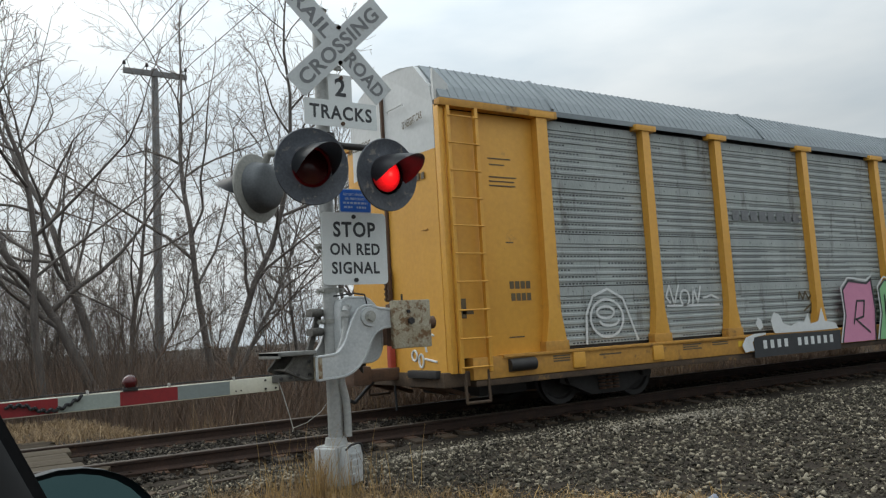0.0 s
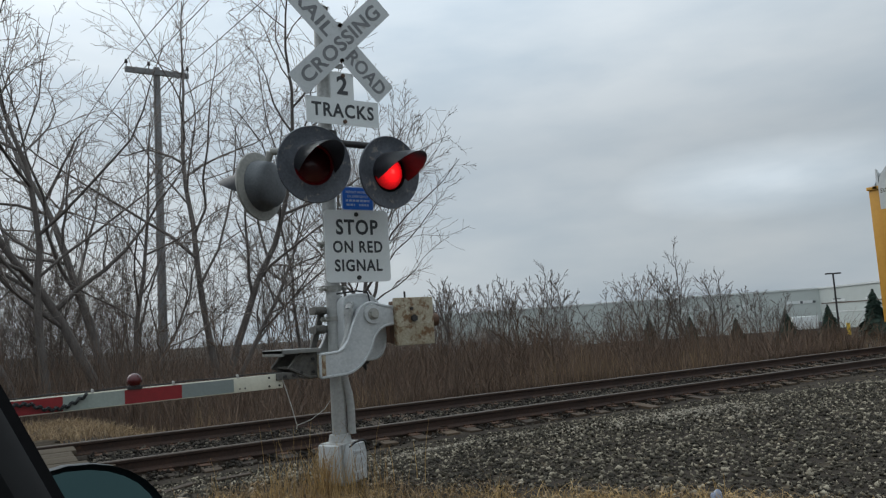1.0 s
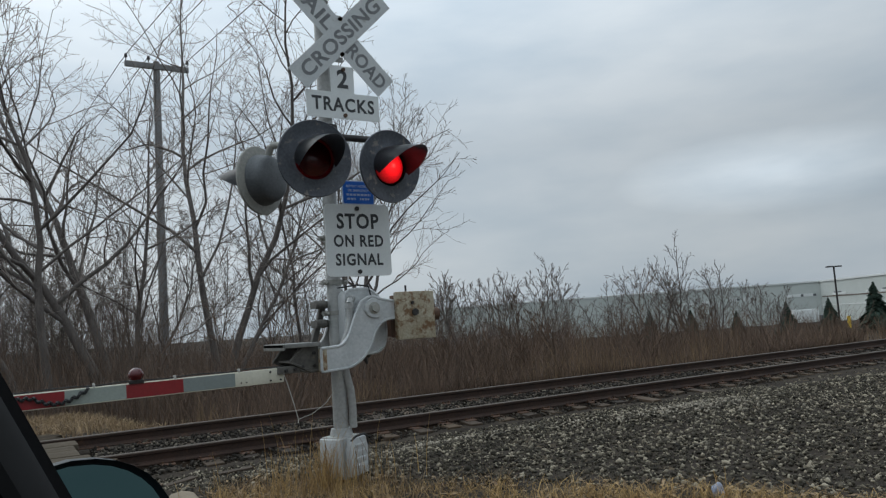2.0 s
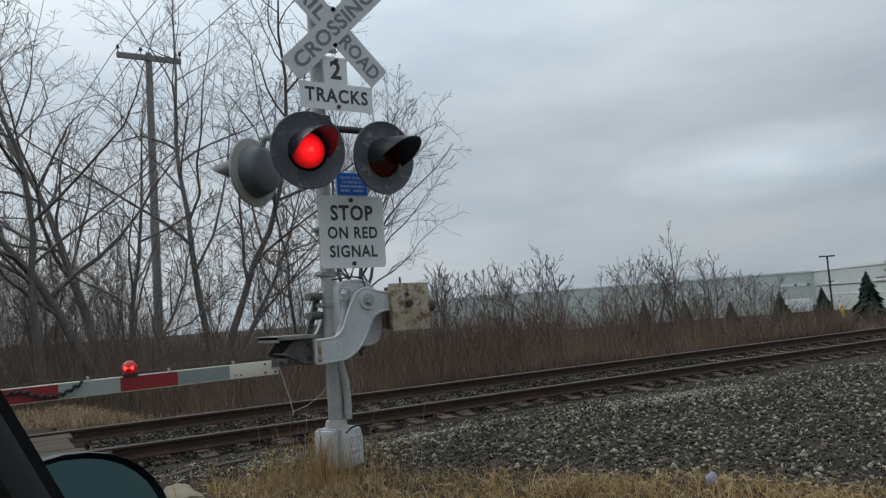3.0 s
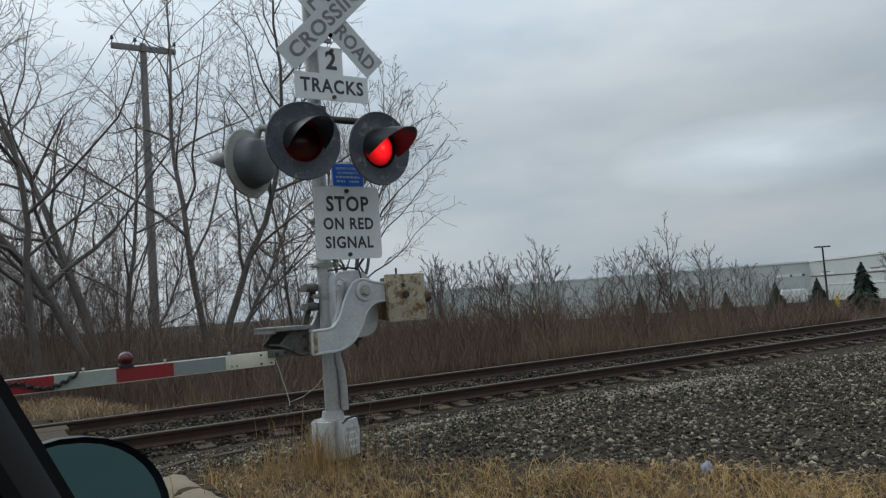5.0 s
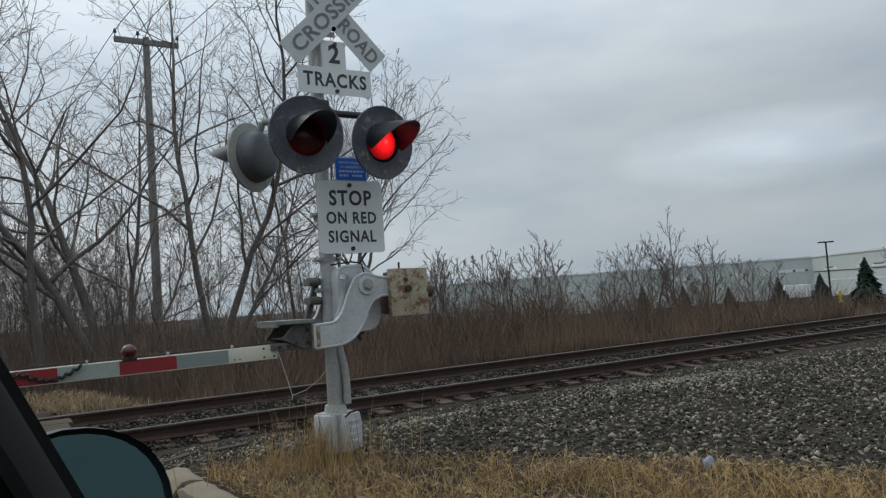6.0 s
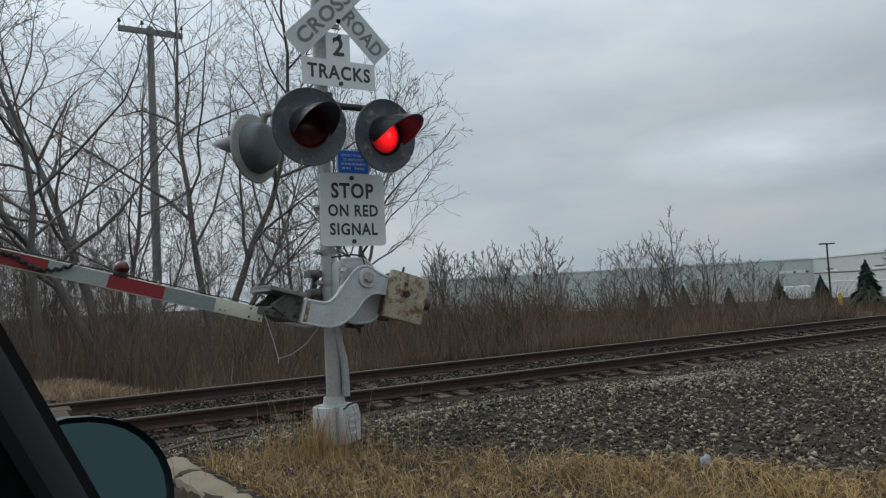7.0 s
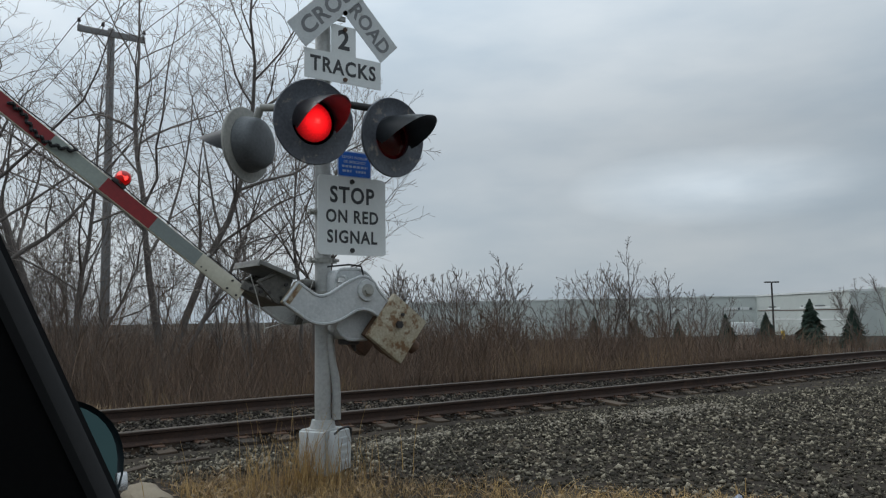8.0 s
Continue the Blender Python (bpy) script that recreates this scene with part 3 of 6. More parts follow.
def build_ballast():
    rs = np.random.RandomState(11)
    def field(n, x0, x1, y0, y1, near):
        u = rs.rand(n)
        x = x0 + (x1 - x0) * u ** near
        return np.stack([x, rs.uniform(y0, y1, n)], -1)
    p = np.concatenate([field(70000, 1.5, 13, 2.0, 9.8, 1.15), field(16000, 12, 40, -4, 9.8, 1.25)])
    edge = verge_edge(p[:, 0]) + rs.normal(0, 0.12, len(p))
    p = p[p[:, 1] > edge]
    s = (0.008 + 0.021 * rs.rand(len(p)) ** 2.4) * (1 + 0.75 * smooth(10, 24, p[:, 0]))
    z = ground_z(p[:, 0], p[:, 1]) + rs.uniform(-0.006, 0.02, len(p))
    # a low mound of fresher stone by the track
    z = z + 0.07 * np.exp(-((p[:, 0] - 6.6) / 1.4) ** 2 - ((p[:, 1] - 7.6) / 0.9) ** 2) * rs.rand(len(p))
    scatter_stones("ballast", np.c_[p, z], s, "crushed grey and buff ballast stones beside the track", 3)
    # paler fresh stone tipped in a streak towards the track
    n = 5000
    u = rs.rand(n)
    px = 5.3 + 2.7 * u + rs.normal(0, 0.55, n)
    py = 8.6 - 1.7 * u + rs.normal(0, 0.5, n)
    k = (py < 9.6) & (py > verge_edge(px) + 0.3)
    px, py = px[k], py[k]
    pz = ground_z(px, py) + rs.uniform(0.004, 0.035, len(px))
    scatter_stones("pale_ballast", np.stack([px, py, pz], -1), 0.011 + 0.02 * rs.rand(len(px)) ** 1.6, "paler fresh crushed stone tipped beside the track", 9, "pale_stone")
    q = np.concatenate([field(10000, 1.5, 14, -0.64, 0.72, 1.0), field(4500, 14, 50, -0.64, 0.72, 1.2), field(3500, 1.5, 30, 0.9, 1.9, 1.2), field(6000, 1.7, 30, -1.5, -0.86, 1.5)])
    s = rs.uniform(0.015, 0.032, len(q)) * (1 + 0.5 * smooth(14, 40, q[:, 0]))
    c, sn = math.cos(radians(BANK)), math.sin(radians(BANK))
    zz = np.where(q[:, 1] > 0.8, -0.315, np.where(q[:, 1] > -0.75, -0.185, -0.185 - 0.03 * smooth(0.8, 1.05, -q[:, 1]) - 0.19 * smooth(1.05, 1.45, -q[:, 1]))) + rs.uniform(-0.03, 0.02, len(q)) - 0.1 * smooth(1.2, 1.9, q[:, 1])
    pts = np.stack([q[:, 0], TRACK_Y + q[:, 1] * c - zz * sn, TRACK_Z + q[:, 1] * sn + zz * c], -1)
    scatter_stones("track_ballast", pts, s, "grey ballast stones packed between the sleepers", 5, "stone_dark")


build_ground()
build_road()
build_track()
build_ballast()


# ---------------------------------------------------------------- crossing signal
def face_matrix(c, n):
    """A pose whose z axis looks along n, with its y axis as upright as can be."""
    z = Vector(n).normalized()
    x = Vector((0, 0, 1)).cross(z).normalized()
    y = z.cross(x)
    return Matrix(((x[0], y[0], z[0], c[0]), (x[1], y[1], z[1], c[1]), (x[2], y[2], z[2], c[2]), (0, 0, 0, 1)))


def plate(bm, w, h, r, y0, y1, cx=0.0, cz=0.0, m=None):
    """A sign blank with rounded corners."""
    pts = []
    for sx, sz, a0 in ((1, 1, 0), (-1, 1, 90), (-1, -1, 180), (1, -1, 270)):
        for k in range(4):
            a = radians(a0 + 30 * k)
            pts.append((cx + sx * (w / 2 - r) + r * math.cos(a), cz + sz * (h / 2 - r) + r * math.sin(a)))
    return prism(bm, pts, y0, y1, m)


LENS = {}


def lens_mesh(r, bulge):
    """A turning lens: lit face towards +z, dark face towards -z."""
    prof = [(0, bulge), (0.15 * r, 0.98 * bulge), (0.30 * r, 0.93 * bulge), (0.45 * r, 0.83 * bulge), (0.6 * r, 0.68 * bulge), (0.78 * r, 0.45 * bulge), (0.9 * r, 0.25 * bulge), (r, 0.05 * bulge), (r, -0.05 * bulge), (0.85 * r, -0.34 * bulge), (0.6 * r, -0.68 * bulge), (0.3 * r, -0.93 * bulge), (0, -bulge)]
    bm = bmesh.new()
    lathe(bm, prof, 28)
    me = finish(bm, True)
    for nm in ("red_lit", "red_dark"):
        me.materials.append(M[nm])
    for p in me.polygons:
        p.material_index = 0 if p.center.z > 0 else 1
    return me


def signal_head(sig, c, n, lens, back_view=False, tone="black"):
    m = face_matrix(c, n)
    bm = bmesh.new()
    # dished round background with a rolled rim, open in the middle
    lathe(bm, [(0.165, 0.005), (0.20, 0.0), (0.27, 0.012), (0.300, 0.02), (0.306, 0.008), (0.300, -0.004), (0.27, -0.006), (0.20, -0.02), (0.165, -0.02)], 48, m)
    disc = part("background_disc", bm, tone, sig, "round dark background disc with flaking edge")
    bm = bmesh.new()
    lathe(bm, [(0.228, -0.014), (0.226, -0.035), (0.212, -0.06), (0.206, -0.11), (0.196, -0.135), (0.165, -0.155), (0.09, -0.168), (0, -0.172)] if back_view else [(0.168, 0.0), (0.172, -0.02), (0.165, -0.07), (0.13, -0.15), (0.07, -0.19), (0, -0.195)], 32, m)
    part("lamp_housing", bm, "housing_back" if back_view else "hood", disc)
    bm = bmesh.new()
    # hood: most of a tube, longest at the top, cut away below
    ring = []
    n_a, n_l = 26, 6
    for k in range(n_a + 1):
        a = radians(-14 + 208 * k / n_a)
        reach = 0.05 + 0.40 * max(0.0, math.sin(a) * 0.8 + 0.2) ** 0.8
        ring.append([bm.verts.new(m @ Vector(((0.165 - 0.012 * j / n_l) * math.cos(a), (0.165 - 0.012 * j / n_l) * math.sin(a) - 0.035 * (j / n_l) ** 2, 0.0 + reach * j / n_l))) for j in range(n_l + 1)])
    for a, b in zip(ring, ring[1:]):
        for j in range(n_l):
            bm.faces.new((a[j], b[j], b[j + 1], a[j + 1]))
    bmesh.ops.solidify(bm, geom=bm.faces[:], thickness=0.006)
    part("hood", bm, "hood", disc)
    if lens:
        ob = part("lens", lens_mesh(0.142, 0.045), "red_lit", sig, "round red signal lens")
        ob.matrix_local = m @ pose(0, 0, -0.012)
        LENS[lens] = (ob, m @ pose(0, 0, -0.012))
    else:
        bm = bmesh.new()
        lathe(bm, [(0, 0.03), (0.08, 0.025), (0.15, 0.0)], 28, m)
        part("lens", bm, "red_dark", disc)
    return disc


def fillet(outline, radii, steps=4):
    """Rounds the corners of an outline; radii gives one radius for each corner."""
    n, pts = len(outline), []
    for i in range(n):
        a, b, c = (Vector(outline[(i + k) % n]) for k in (-1, 0, 1))
        r = radii[i % len(radii)]
        p = b + (a - b).normalized() * min(r, 0.48 * (a - b).length)
        q = b + (c - b).normalized() * min(r, 0.48 * (c - b).length)
        for k in range(steps + 1):
            u = k / steps
            pts.append(tuple(p * (1 - u) ** 2 + b * 2 * u * (1 - u) + q * u ** 2))
    return pts


MAST = (2.69, 6.05)


def build_signal():
    sx, sy = MAST
    sig = thing("crossing_signal", sx, sy, 0.08, "silver railroad crossing signal mast with crossbuck, flashers and signs", "crossing signal")
    # all parts below are set out from the mast's foot
    Y = -0.10
    bm = bmesh.new()
    rod(bm, (0, 0, 0.0), (0, 0, 4.1), 0.063, 0.06, 24)
    rod(bm, (0, 0, 4.1), (0, 0, 4.14), 0.075, 0.03, 24)
    mast = part("mast", bm, "silver", sig, "silver painted steel mast")
    # conduit that swells out of the mast's side
    bm = bmesh.new()
    pipe(bm, [(0.03, -0.05, 1.05), (0.045, -0.055, 0.85), (0.075, -0.06, 0.72), (0.085, -0.06, 0.6), (0.085, -0.06, 0.40)], 0.033, 12)
    part("conduit", bm, "silver", sig)
    for z in (1.62, 1.36, 2.0):
        bm = bmesh.new()
        rod(bm, (0, 0, z - 0.02), (0, 0, z + 0.02), 0.074, 0.074, 20)
        for s in (-1, 1):
            rod(bm, (s * 0.095, -0.07, z), (s * 0.095, 0.07, z), 0.012, None, 8)
            box(bm, s * 0.095 - 0.02, s * 0.095 + 0.02, -0.012, 0.012, z - 0.02, z + 0.02)
        part("clamp_band", bm, "dullgrey", sig)
    # junction base with two bulging covers
    bm = bmesh.new()
    mt = pose(0, 0, 0, 0, 0, 28)
    box(bm, -0.125, 0.125, -0.125, 0.125, 0.0, 0.34, 0.02, mt)
    rod(bm, (0, 0, 0.33), (0, 0, 0.40), 0.10, 0.085, 24)
    base = part("junction_base", bm, "silver", sig, "silver cast junction box round the mast foot")
    bm = bmesh.new()
    prism(bm, [(-0.11, 0.03), (0.11, 0.03), (0.12, 0.24), (0.095, 0.33), (-0.095, 0.33), (-0.12, 0.24)], -0.185, -0.115, pose(0, 0, 0, 0, 0, 28), 0.02)
    for k in range(4):
        box(bm, -0.07, 0.07, -0.193, -0.18, 0.09 + 0.055 * k, 0.115 + 0.055 * k, 0.004, mt)
    part("cover", bm, "cast", base)
    bm = bmesh.new()
    prism(bm, [(-0.11, 0.03), (0.11, 0.03), (0.11, 0.33), (-0.11, 0.33)], -0.165, -0.115, pose(0, 0, 0, 0, 0, -62), 0.025)
    part("cover", bm, "cast", base)
    bm = bmesh.new()
    pipe(bm, [mt @ Vector(p) for p in ((-0.10, -0.17, 0.31), (-0.05, -0.19, 0.345), (0.06, -0.19, 0.35), (0.11, -0.185, 0.32), (0.12, -0.17, 0.26))], 0.009, 8)
    part("cover_seal", bm, "rubber", base)
    # crossbuck: two blades at right angles
    for word, turn, y, key in (("RAILROAD", 45, 0.012, 0), ("CROSSING", -45, 0.0, 1)):
        m = pose(0.13, Y - 0.03 + y, 3.76, 0, turn, 0)
        bm = bmesh.new()
        plate(bm, 1.19, 0.228, 0.008, 0.0, 0.006, m=m)
        bl = part("crossbuck_blade", bm, "dull_white", sig, "faded white crossbuck blade")
        if key:
            letters(word, 1.04, 0.135, "grey_ink", m, parent=bl)
        else:
            # the word parts where the other blade crosses it
            letters("RAIL", 0.44, 0.135, "grey_ink", m @ pose(-0.34, 0, 0), parent=bl)
            letters("ROAD", 0.44, 0.135, "grey_ink", m @ pose(0.34, 0, 0), parent=bl)
        for dz in (-0.16, 0.16):
            bm = bmesh.new()
            rod(bm, (0.13, Y - 0.02, 3.76 + dz), (0.13, Y - 0.042, 3.76 + dz), 0.018, None, 10)
            part("bolt", bm, "rust", bl)
    for z in (3.94, 3.56):
        bm = bmesh.new()
        box(bm, -0.09, 0.15, Y - 0.005, Y + 0.02, z - 0.02, z + 0.02, 0.004)
        part("sign_bracket", bm, "silver", sig)
    # number of tracks
    bm = bmesh.new()
    w, n = 0.343, 0.11
    cx = 0.13
    prism(bm, [(cx - w, 3.03), (cx + w, 3.03), (cx + w, 3.262), (cx + n, 3.262), (cx + n, 3.50), (cx - n, 3.50), (cx - n, 3.262), (cx - w, 3.262)], Y - 0.006, Y)
    tsign = part("tracks_sign", bm, "white", sig, "white inverted T sign reading 2 TRACKS")
    letters("2", 0.105, 0.165, "ink", pose(cx, Y - 0.006, 3.385), parent=tsign)
    letters("TRACKS", 0.59, 0.125, "ink", pose(cx, Y - 0.006, 3.155), parent=tsign, spacing=1.15)
    for z in (3.06, 3.47):
        bm = bmesh.new()
        rod(bm, (cx + 0.01, Y - 0.005, z), (cx + 0.01, Y - 0.02, z), 0.018, None, 10)
        part("bolt", bm, "rust", tsign)
    # stop sign panel
    bm = bmesh.new()
    plate(bm, 0.61, 0.62, 0.035, Y - 0.006, Y, 0.205, 1.972)
    st = part("stop_sign", bm, "white", sig, "white square sign reading STOP ON RED SIGNAL")
    for word, wd, ht, z in (("STOP", 0.40, 0.135, 2.135), ("ON RED", 0.47, 0.105, 1.965), ("SIGNAL", 0.45, 0.105, 1.805)):
        letters(word, wd, ht, "ink", pose(0.205, Y - 0.006, z), parent=st, spacing=1.12)
    for z in (2.245, 1.70):
        bm = bmesh.new()
        rod(bm, (0.2, Y - 0.005, z), (0.2, Y - 0.018, z), 0.019, None, 10)
        part("bolt", bm, "dark_steel", st)
    # small blue notice; its lower lines are plain bars
    bm = bmesh.new()
    plate(bm, 0.285, 0.19, 0.012, Y - 0.008, Y - 0.002, 0.225, 2.385)
    bl = part("blue_notice", bm, "blue", sig, "small blue notice with pale lines")
    bm = bmesh.new()
    rnd = random.Random(5)
    for k, (a, b) in enumerate(((-0.115, 0.115), (-0.11, -0.03), (0.01, 0.10))):
        z = 2.366 - 0.037 * min(k, 1)
        x = a
        while x < b:
            ww = rnd.uniform(0.012, 0.03)
            box(bm, 0.225 + x, 0.225 + min(x + ww, b), Y - 0.0095, Y - 0.0085, z - 0.009, z + 0.009)
            x += ww + 0.008
    tagged(part("notice_lines", bm, "pale_blue", bl, smooth=False), kind="stuff")
    bm = bmesh.new()
    plate(bm, 0.303, 0.208, 0.016, Y - 0.005, Y - 0.001, 0.225, 2.385)
    part("notice_border", bm, "pale_blue", bl)
    letters("REPORT PROBLEM", 0.225, 0.022, "pale_blue", pose(0.225, Y - 0.008, 2.44), parent=bl)
    letters("OR EMERGENCY", 0.20, 0.022, "pale_blue", pose(0.225, Y - 0.008, 2.403), parent=bl)
    # flasher arms
    for y, x0, x1 in ((-0.34, -0.35, 0.37),):
        bm = bmesh.new()
        pipe(bm, [(-0.30, -0.30, 2.86), (-0.05, -0.12, 2.88), (0.12, -0.12, 2.86), (0.34, -0.26, 2.82)], 0.03, 12)
        rod(bm, (0, 0, 2.78), (0, 0, 2.98), 0.10, None, 20)
        rod(bm, (-0.30, -0.30, 2.86), (-0.32, -0.42, 2.70), 0.03, 0.04, 10)
        rod(bm, (0.34, -0.26, 2.82), (0.34, -0.36, 2.66), 0.03, 0.04, 10)
        part("flasher_arm", bm, "dark_steel", sig)
    bm = bmesh.new()
    pipe(bm, [(0, 0.05, 2.86), (-0.2, 0.22, 2.86), (-0.38, 0.34, 2.86), (-0.40, 0.40, 2.74)], 0.032, 12)
    part("flasher_arm", bm, "dullgrey", sig)
    signal_head(sig, (2.345 - sx, 5.52 - sy, 2.56), (-0.06, -1, -0.07), "a")
    signal_head(sig, (3.035 - sx, 5.57 - sy, 2.545), (0.13, -1, -0.07), "b")
    signal_head(sig, (2.235 - sx, 6.48 - sy, 2.565), (-0.62, 1, -0.03), None, True, "dullgrey")
    # gate machine: rounded case on the mast's side, with feed pipe and mounting
    hx, hy, hz = 2.875 - sx, 5.75 - sy, 1.377
    bm = bmesh.new()
    case = fillet([(hx - 0.19, hz - 0.28), (hx - 0.185, hz + 0.165), (hx + 0.06, hz + 0.17), (hx + 0.16, hz + 0.05), (hx + 0.185, hz - 0.25), (hx + 0.12, hz - 0.37), (hx - 0.10, hz - 0.37)], [0.06, 0.07, 0.09, 0.06, 0.10, 0.08, 0.06])
    prism(bm, case, hy + 0.08, hy + 0.40)
    ring = [(x, hy + 0.088, z) for x, z in case]
    pipe(bm, ring + ring[:1], 0.014, 6)
    mc = part("gate_machine", bm, "cast", sig, "grey cast gate machine housing")
    bm = bmesh.new()
    pipe(bm, [(hx - 0.13, hy + 0.07, hz + 0.09), (hx - 0.165, hy + 0.03, hz + 0.085), (hx - 0.18, hy + 0.02, hz + 0.05), (hx - 0.185, hy + 0.02, hz - 0.08), (hx - 0.205, hy + 0.02, hz - 0.18), (hx - 0.25, hy + 0.05, hz - 0.30)], 0.028, 12)
    rod(bm, (hx - 0.18, hy + 0.02, hz + 0.01), (hx - 0.18, hy + 0.02, hz + 0.055), 0.038, None, 14)
    part("feed_pipe", bm, "silver", mc)
    bm = bmesh.new()
    pipe(bm, [(hx - 0.2, hy + 0.2, hz + 0.19), (hx - 0.05, hy + 0.12, hz + 0.205), (hx + 0.02, hy + 0.06, hz + 0.19), (hx + 0.03, hy + 0.04, hz + 0.1)], 0.007, 6)
    part("cable", bm, "rubber", mc)
    bm = bmesh.new()
    box(bm, hx - 0.06, hx + 0.04, hy + 0.12, hy + 0.30, hz - 0.41, hz - 0.36, 0.015)
    rod(bm, (hx, hy + 0.16, hz - 0.40), (hx + 0.02, hy + 0.16, hz - 0.46), 0.025, 0.008, 10)
    part("motor_case", bm, "dark_steel", mc)
    bm = bmesh.new()
    for z in (hz + 0.06, hz - 0.10):
        box(bm, -0.17, 0.1, 0.02, 0.14, z - 0.03, z + 0.03, 0.008)
        rod(bm, (-0.19, -0.02, z), (-0.10, -0.02, z), 0.035, None, 12)
    prism(bm, [(-0.20, hz - 0.25), (-0.15, hz - 0.25), (-0.05, hz + 0.06), (-0.10, hz + 0.06)], 0.06, 0.10)
    part("mounting_bracket", bm, "weathered_bracket", sig)
    return sig


SIGNAL = build_signal()
HUB = (2.875, 5.75, 1.457)
GATE_PARTS = {}


def build_gate():
    g = thing("crossing_gate", *HUB, "red and white striped gate arm with white lever and rusty counterweight", "crossing gate")
    outline = [(0.206, 0.05), (0.206, -0.087), (0.10, -0.098), (0.02, -0.163), (-0.03, -0.297), (-0.11, -0.40), (-0.215, -0.465), (-0.475, -0.48), (-0.475, -0.30),
               (-0.295, -0.288), (-0.23, -0.223), (-0.165, -0.05), (-0.09, 0.075), (0.0, 0.10), (0.075, 0.07)]
    for y0, y1 in ((-0.05, 0.02), (0.44, 0.50)):
        bm = bmesh.new()
        soft = fillet(outline, [0.01, 0.01, 0.05, 0.06, 0.06, 0.06, 0.06, 0.01, 0.01, 0.04, 0.05, 0.06, 0.05, 0.05, 0.05])
        prism(bm, soft, y0, y1)
        # rolled flange along both edges of the casting
        ring = [(x, y0 + 0.004, z) for x, z in soft]
        pipe(bm, ring + ring[:1], 0.0125, 6)
        lv = part("lever", bm, "cast", g, "white cast gate lever")
        if y0 < 0:
            bm = bmesh.new()
            # raised rib, hub boss and nut
            rod(bm, (0, y0 + 0.005, 0), (0, y0 - 0.02, 0), 0.085, 0.078, 28)
            part("hub_boss", bm, "cast", lv)
            bm = bmesh.new()
            rod(bm, (0, y0 - 0.015, 0), (0, y0 - 0.05, 0), 0.034, None, 6)
            rod(bm, (0, y0 - 0.015, 0), (0, y0 - 0.025, 0), 0.05, None, 20)
            part("hub_nut", bm, "dullgrey", lv)
            bm = bmesh.new()
            box(bm, -0.477, -0.43, y0 - 0.004, y1 + 0.004, -0.482, -0.298, 0.006)
            part("worn_edge", bm, "rust_plate", lv, "rust-yellowed lever end")
    bm = bmesh.new()
    rod(bm, (0, -0.04, 0), (0, 0.49, 0), 0.03, None, 14)
    part("shaft", bm, "dark_steel", g)
    # counterweight
    bm = bmesh.new()
    box(bm, 0.195, 0.56, -0.10, -0.04, -0.275, 0.125, 0.012)
    cw = part("counterweight_plate", bm, "rust_plate", g, "rust-streaked pale counterweight plate")
    bm = bmesh.new()
    box(bm, 0.21, 0.54, -0.038, 0.06, -0.255, 0.10, 0.01)
    part("weight_block", bm, "rust", g)
    bm = bmesh.new()
    box(bm, 0.22, 0.52, 0.40, 0.52, -0.25, 0.09, 0.01)
    part("weight_block", bm, "rust", g)
    bm = bmesh.new()
    box(bm, 0.53, 0.635, 0.28, 0.42, -0.15, 0.01, 0.02)
    part("end_weight", bm, "rust", g)
    bm = bmesh.new()
    rod(bm, (0.5, 0.0, -0.07), (0.64, 0.0, -0.07), 0.055, None, 14)
    part("end_weight", bm, "rust", g)
    bm = bmesh.new()
    rod(bm, (0.33, -0.02, 0.10), (0.33, -0.02, 0.18), 0.009, None, 8)
    part("adjusting_bolt", bm, "dark_steel", cw)
    bm = bmesh.new()
    rod(bm, (0.36, -0.095, -0.05), (0.36, -0.125, -0.05), 0.03, None, 6)
    part("plate_nut", bm, "dark_steel", cw)
    bm = bmesh.new()
    rod(bm, (0.34, -0.095, 0.03), (0.34, -0.12, 0.03), 0.014, None, 6)
    part("adjusting_bolt", bm, "dark_steel", cw)
    # adapter between levers and arm: shelf on top, open brackets below
    bm = bmesh.new()
    box(bm, -0.77, -0.46, -0.01, 0.46, -0.278, -0.245, 0.006)
    box(bm, -0.77, -0.755, -0.01, 0.46, -0.295, -0.245, 0.003)
    ad = part("arm_adapter", bm, "shelf_steel", g, "weathered steel adapter between lever and arm")
    for y0, y1, k in ((0.05, 0.062, 0), (0.42, 0.435, 1)):
        bm = bmesh.new()
        prism(bm, [(-0.62, -0.279), (-0.46, -0.279), (-0.46, -0.47), (-0.53, -0.478), (-0.70, -0.40), (-0.70, -0.375)], y0, y1)
        pipe(bm, [(-0.70, y0, -0.385), (-0.60, y0, -0.285)], 0.012, 6)
        pipe(bm, [(-0.71, y0, -0.385), (-0.53, y0, -0.473), (-0.46, y0, -0.468)], 0.012, 6)
        part("adapter_bracket", bm, "weathered_bracket", ad)
    # belly plate that closes the adapter from below
    bm = bmesh.new()
    prism(bm, [(-0.46, -0.466), (-0.46, -0.476), (-0.54, -0.484), (-0.76, -0.43), (-0.76, -0.42), (-0.54, -0.474)], 0.06, 0.42)
    part("belly_plate", bm, "weathered_bracket", ad)
    bm = bmesh.new()
    box(bm, -0.80, -0.62, 0.055, 0.125, -0.475, -0.42, 0.005)
    box(bm, -0.66, -0.50, 0.06, 0.42, -0.40, -0.385, 0.004)
    part("arm_socket", bm, "weathered_bracket", ad)
    for x, z in ((-0.735, -0.45), (-0.66, -0.445), (-0.60, -0.43), (-0.50, -0.43), (-0.50, -0.33)):
        bm = bmesh.new()
        rod(bm, (x, 0.056, z), (x, 0.036, z), 0.014, None, 6)
        part("bracket_bolt", bm, "dark_steel", ad)
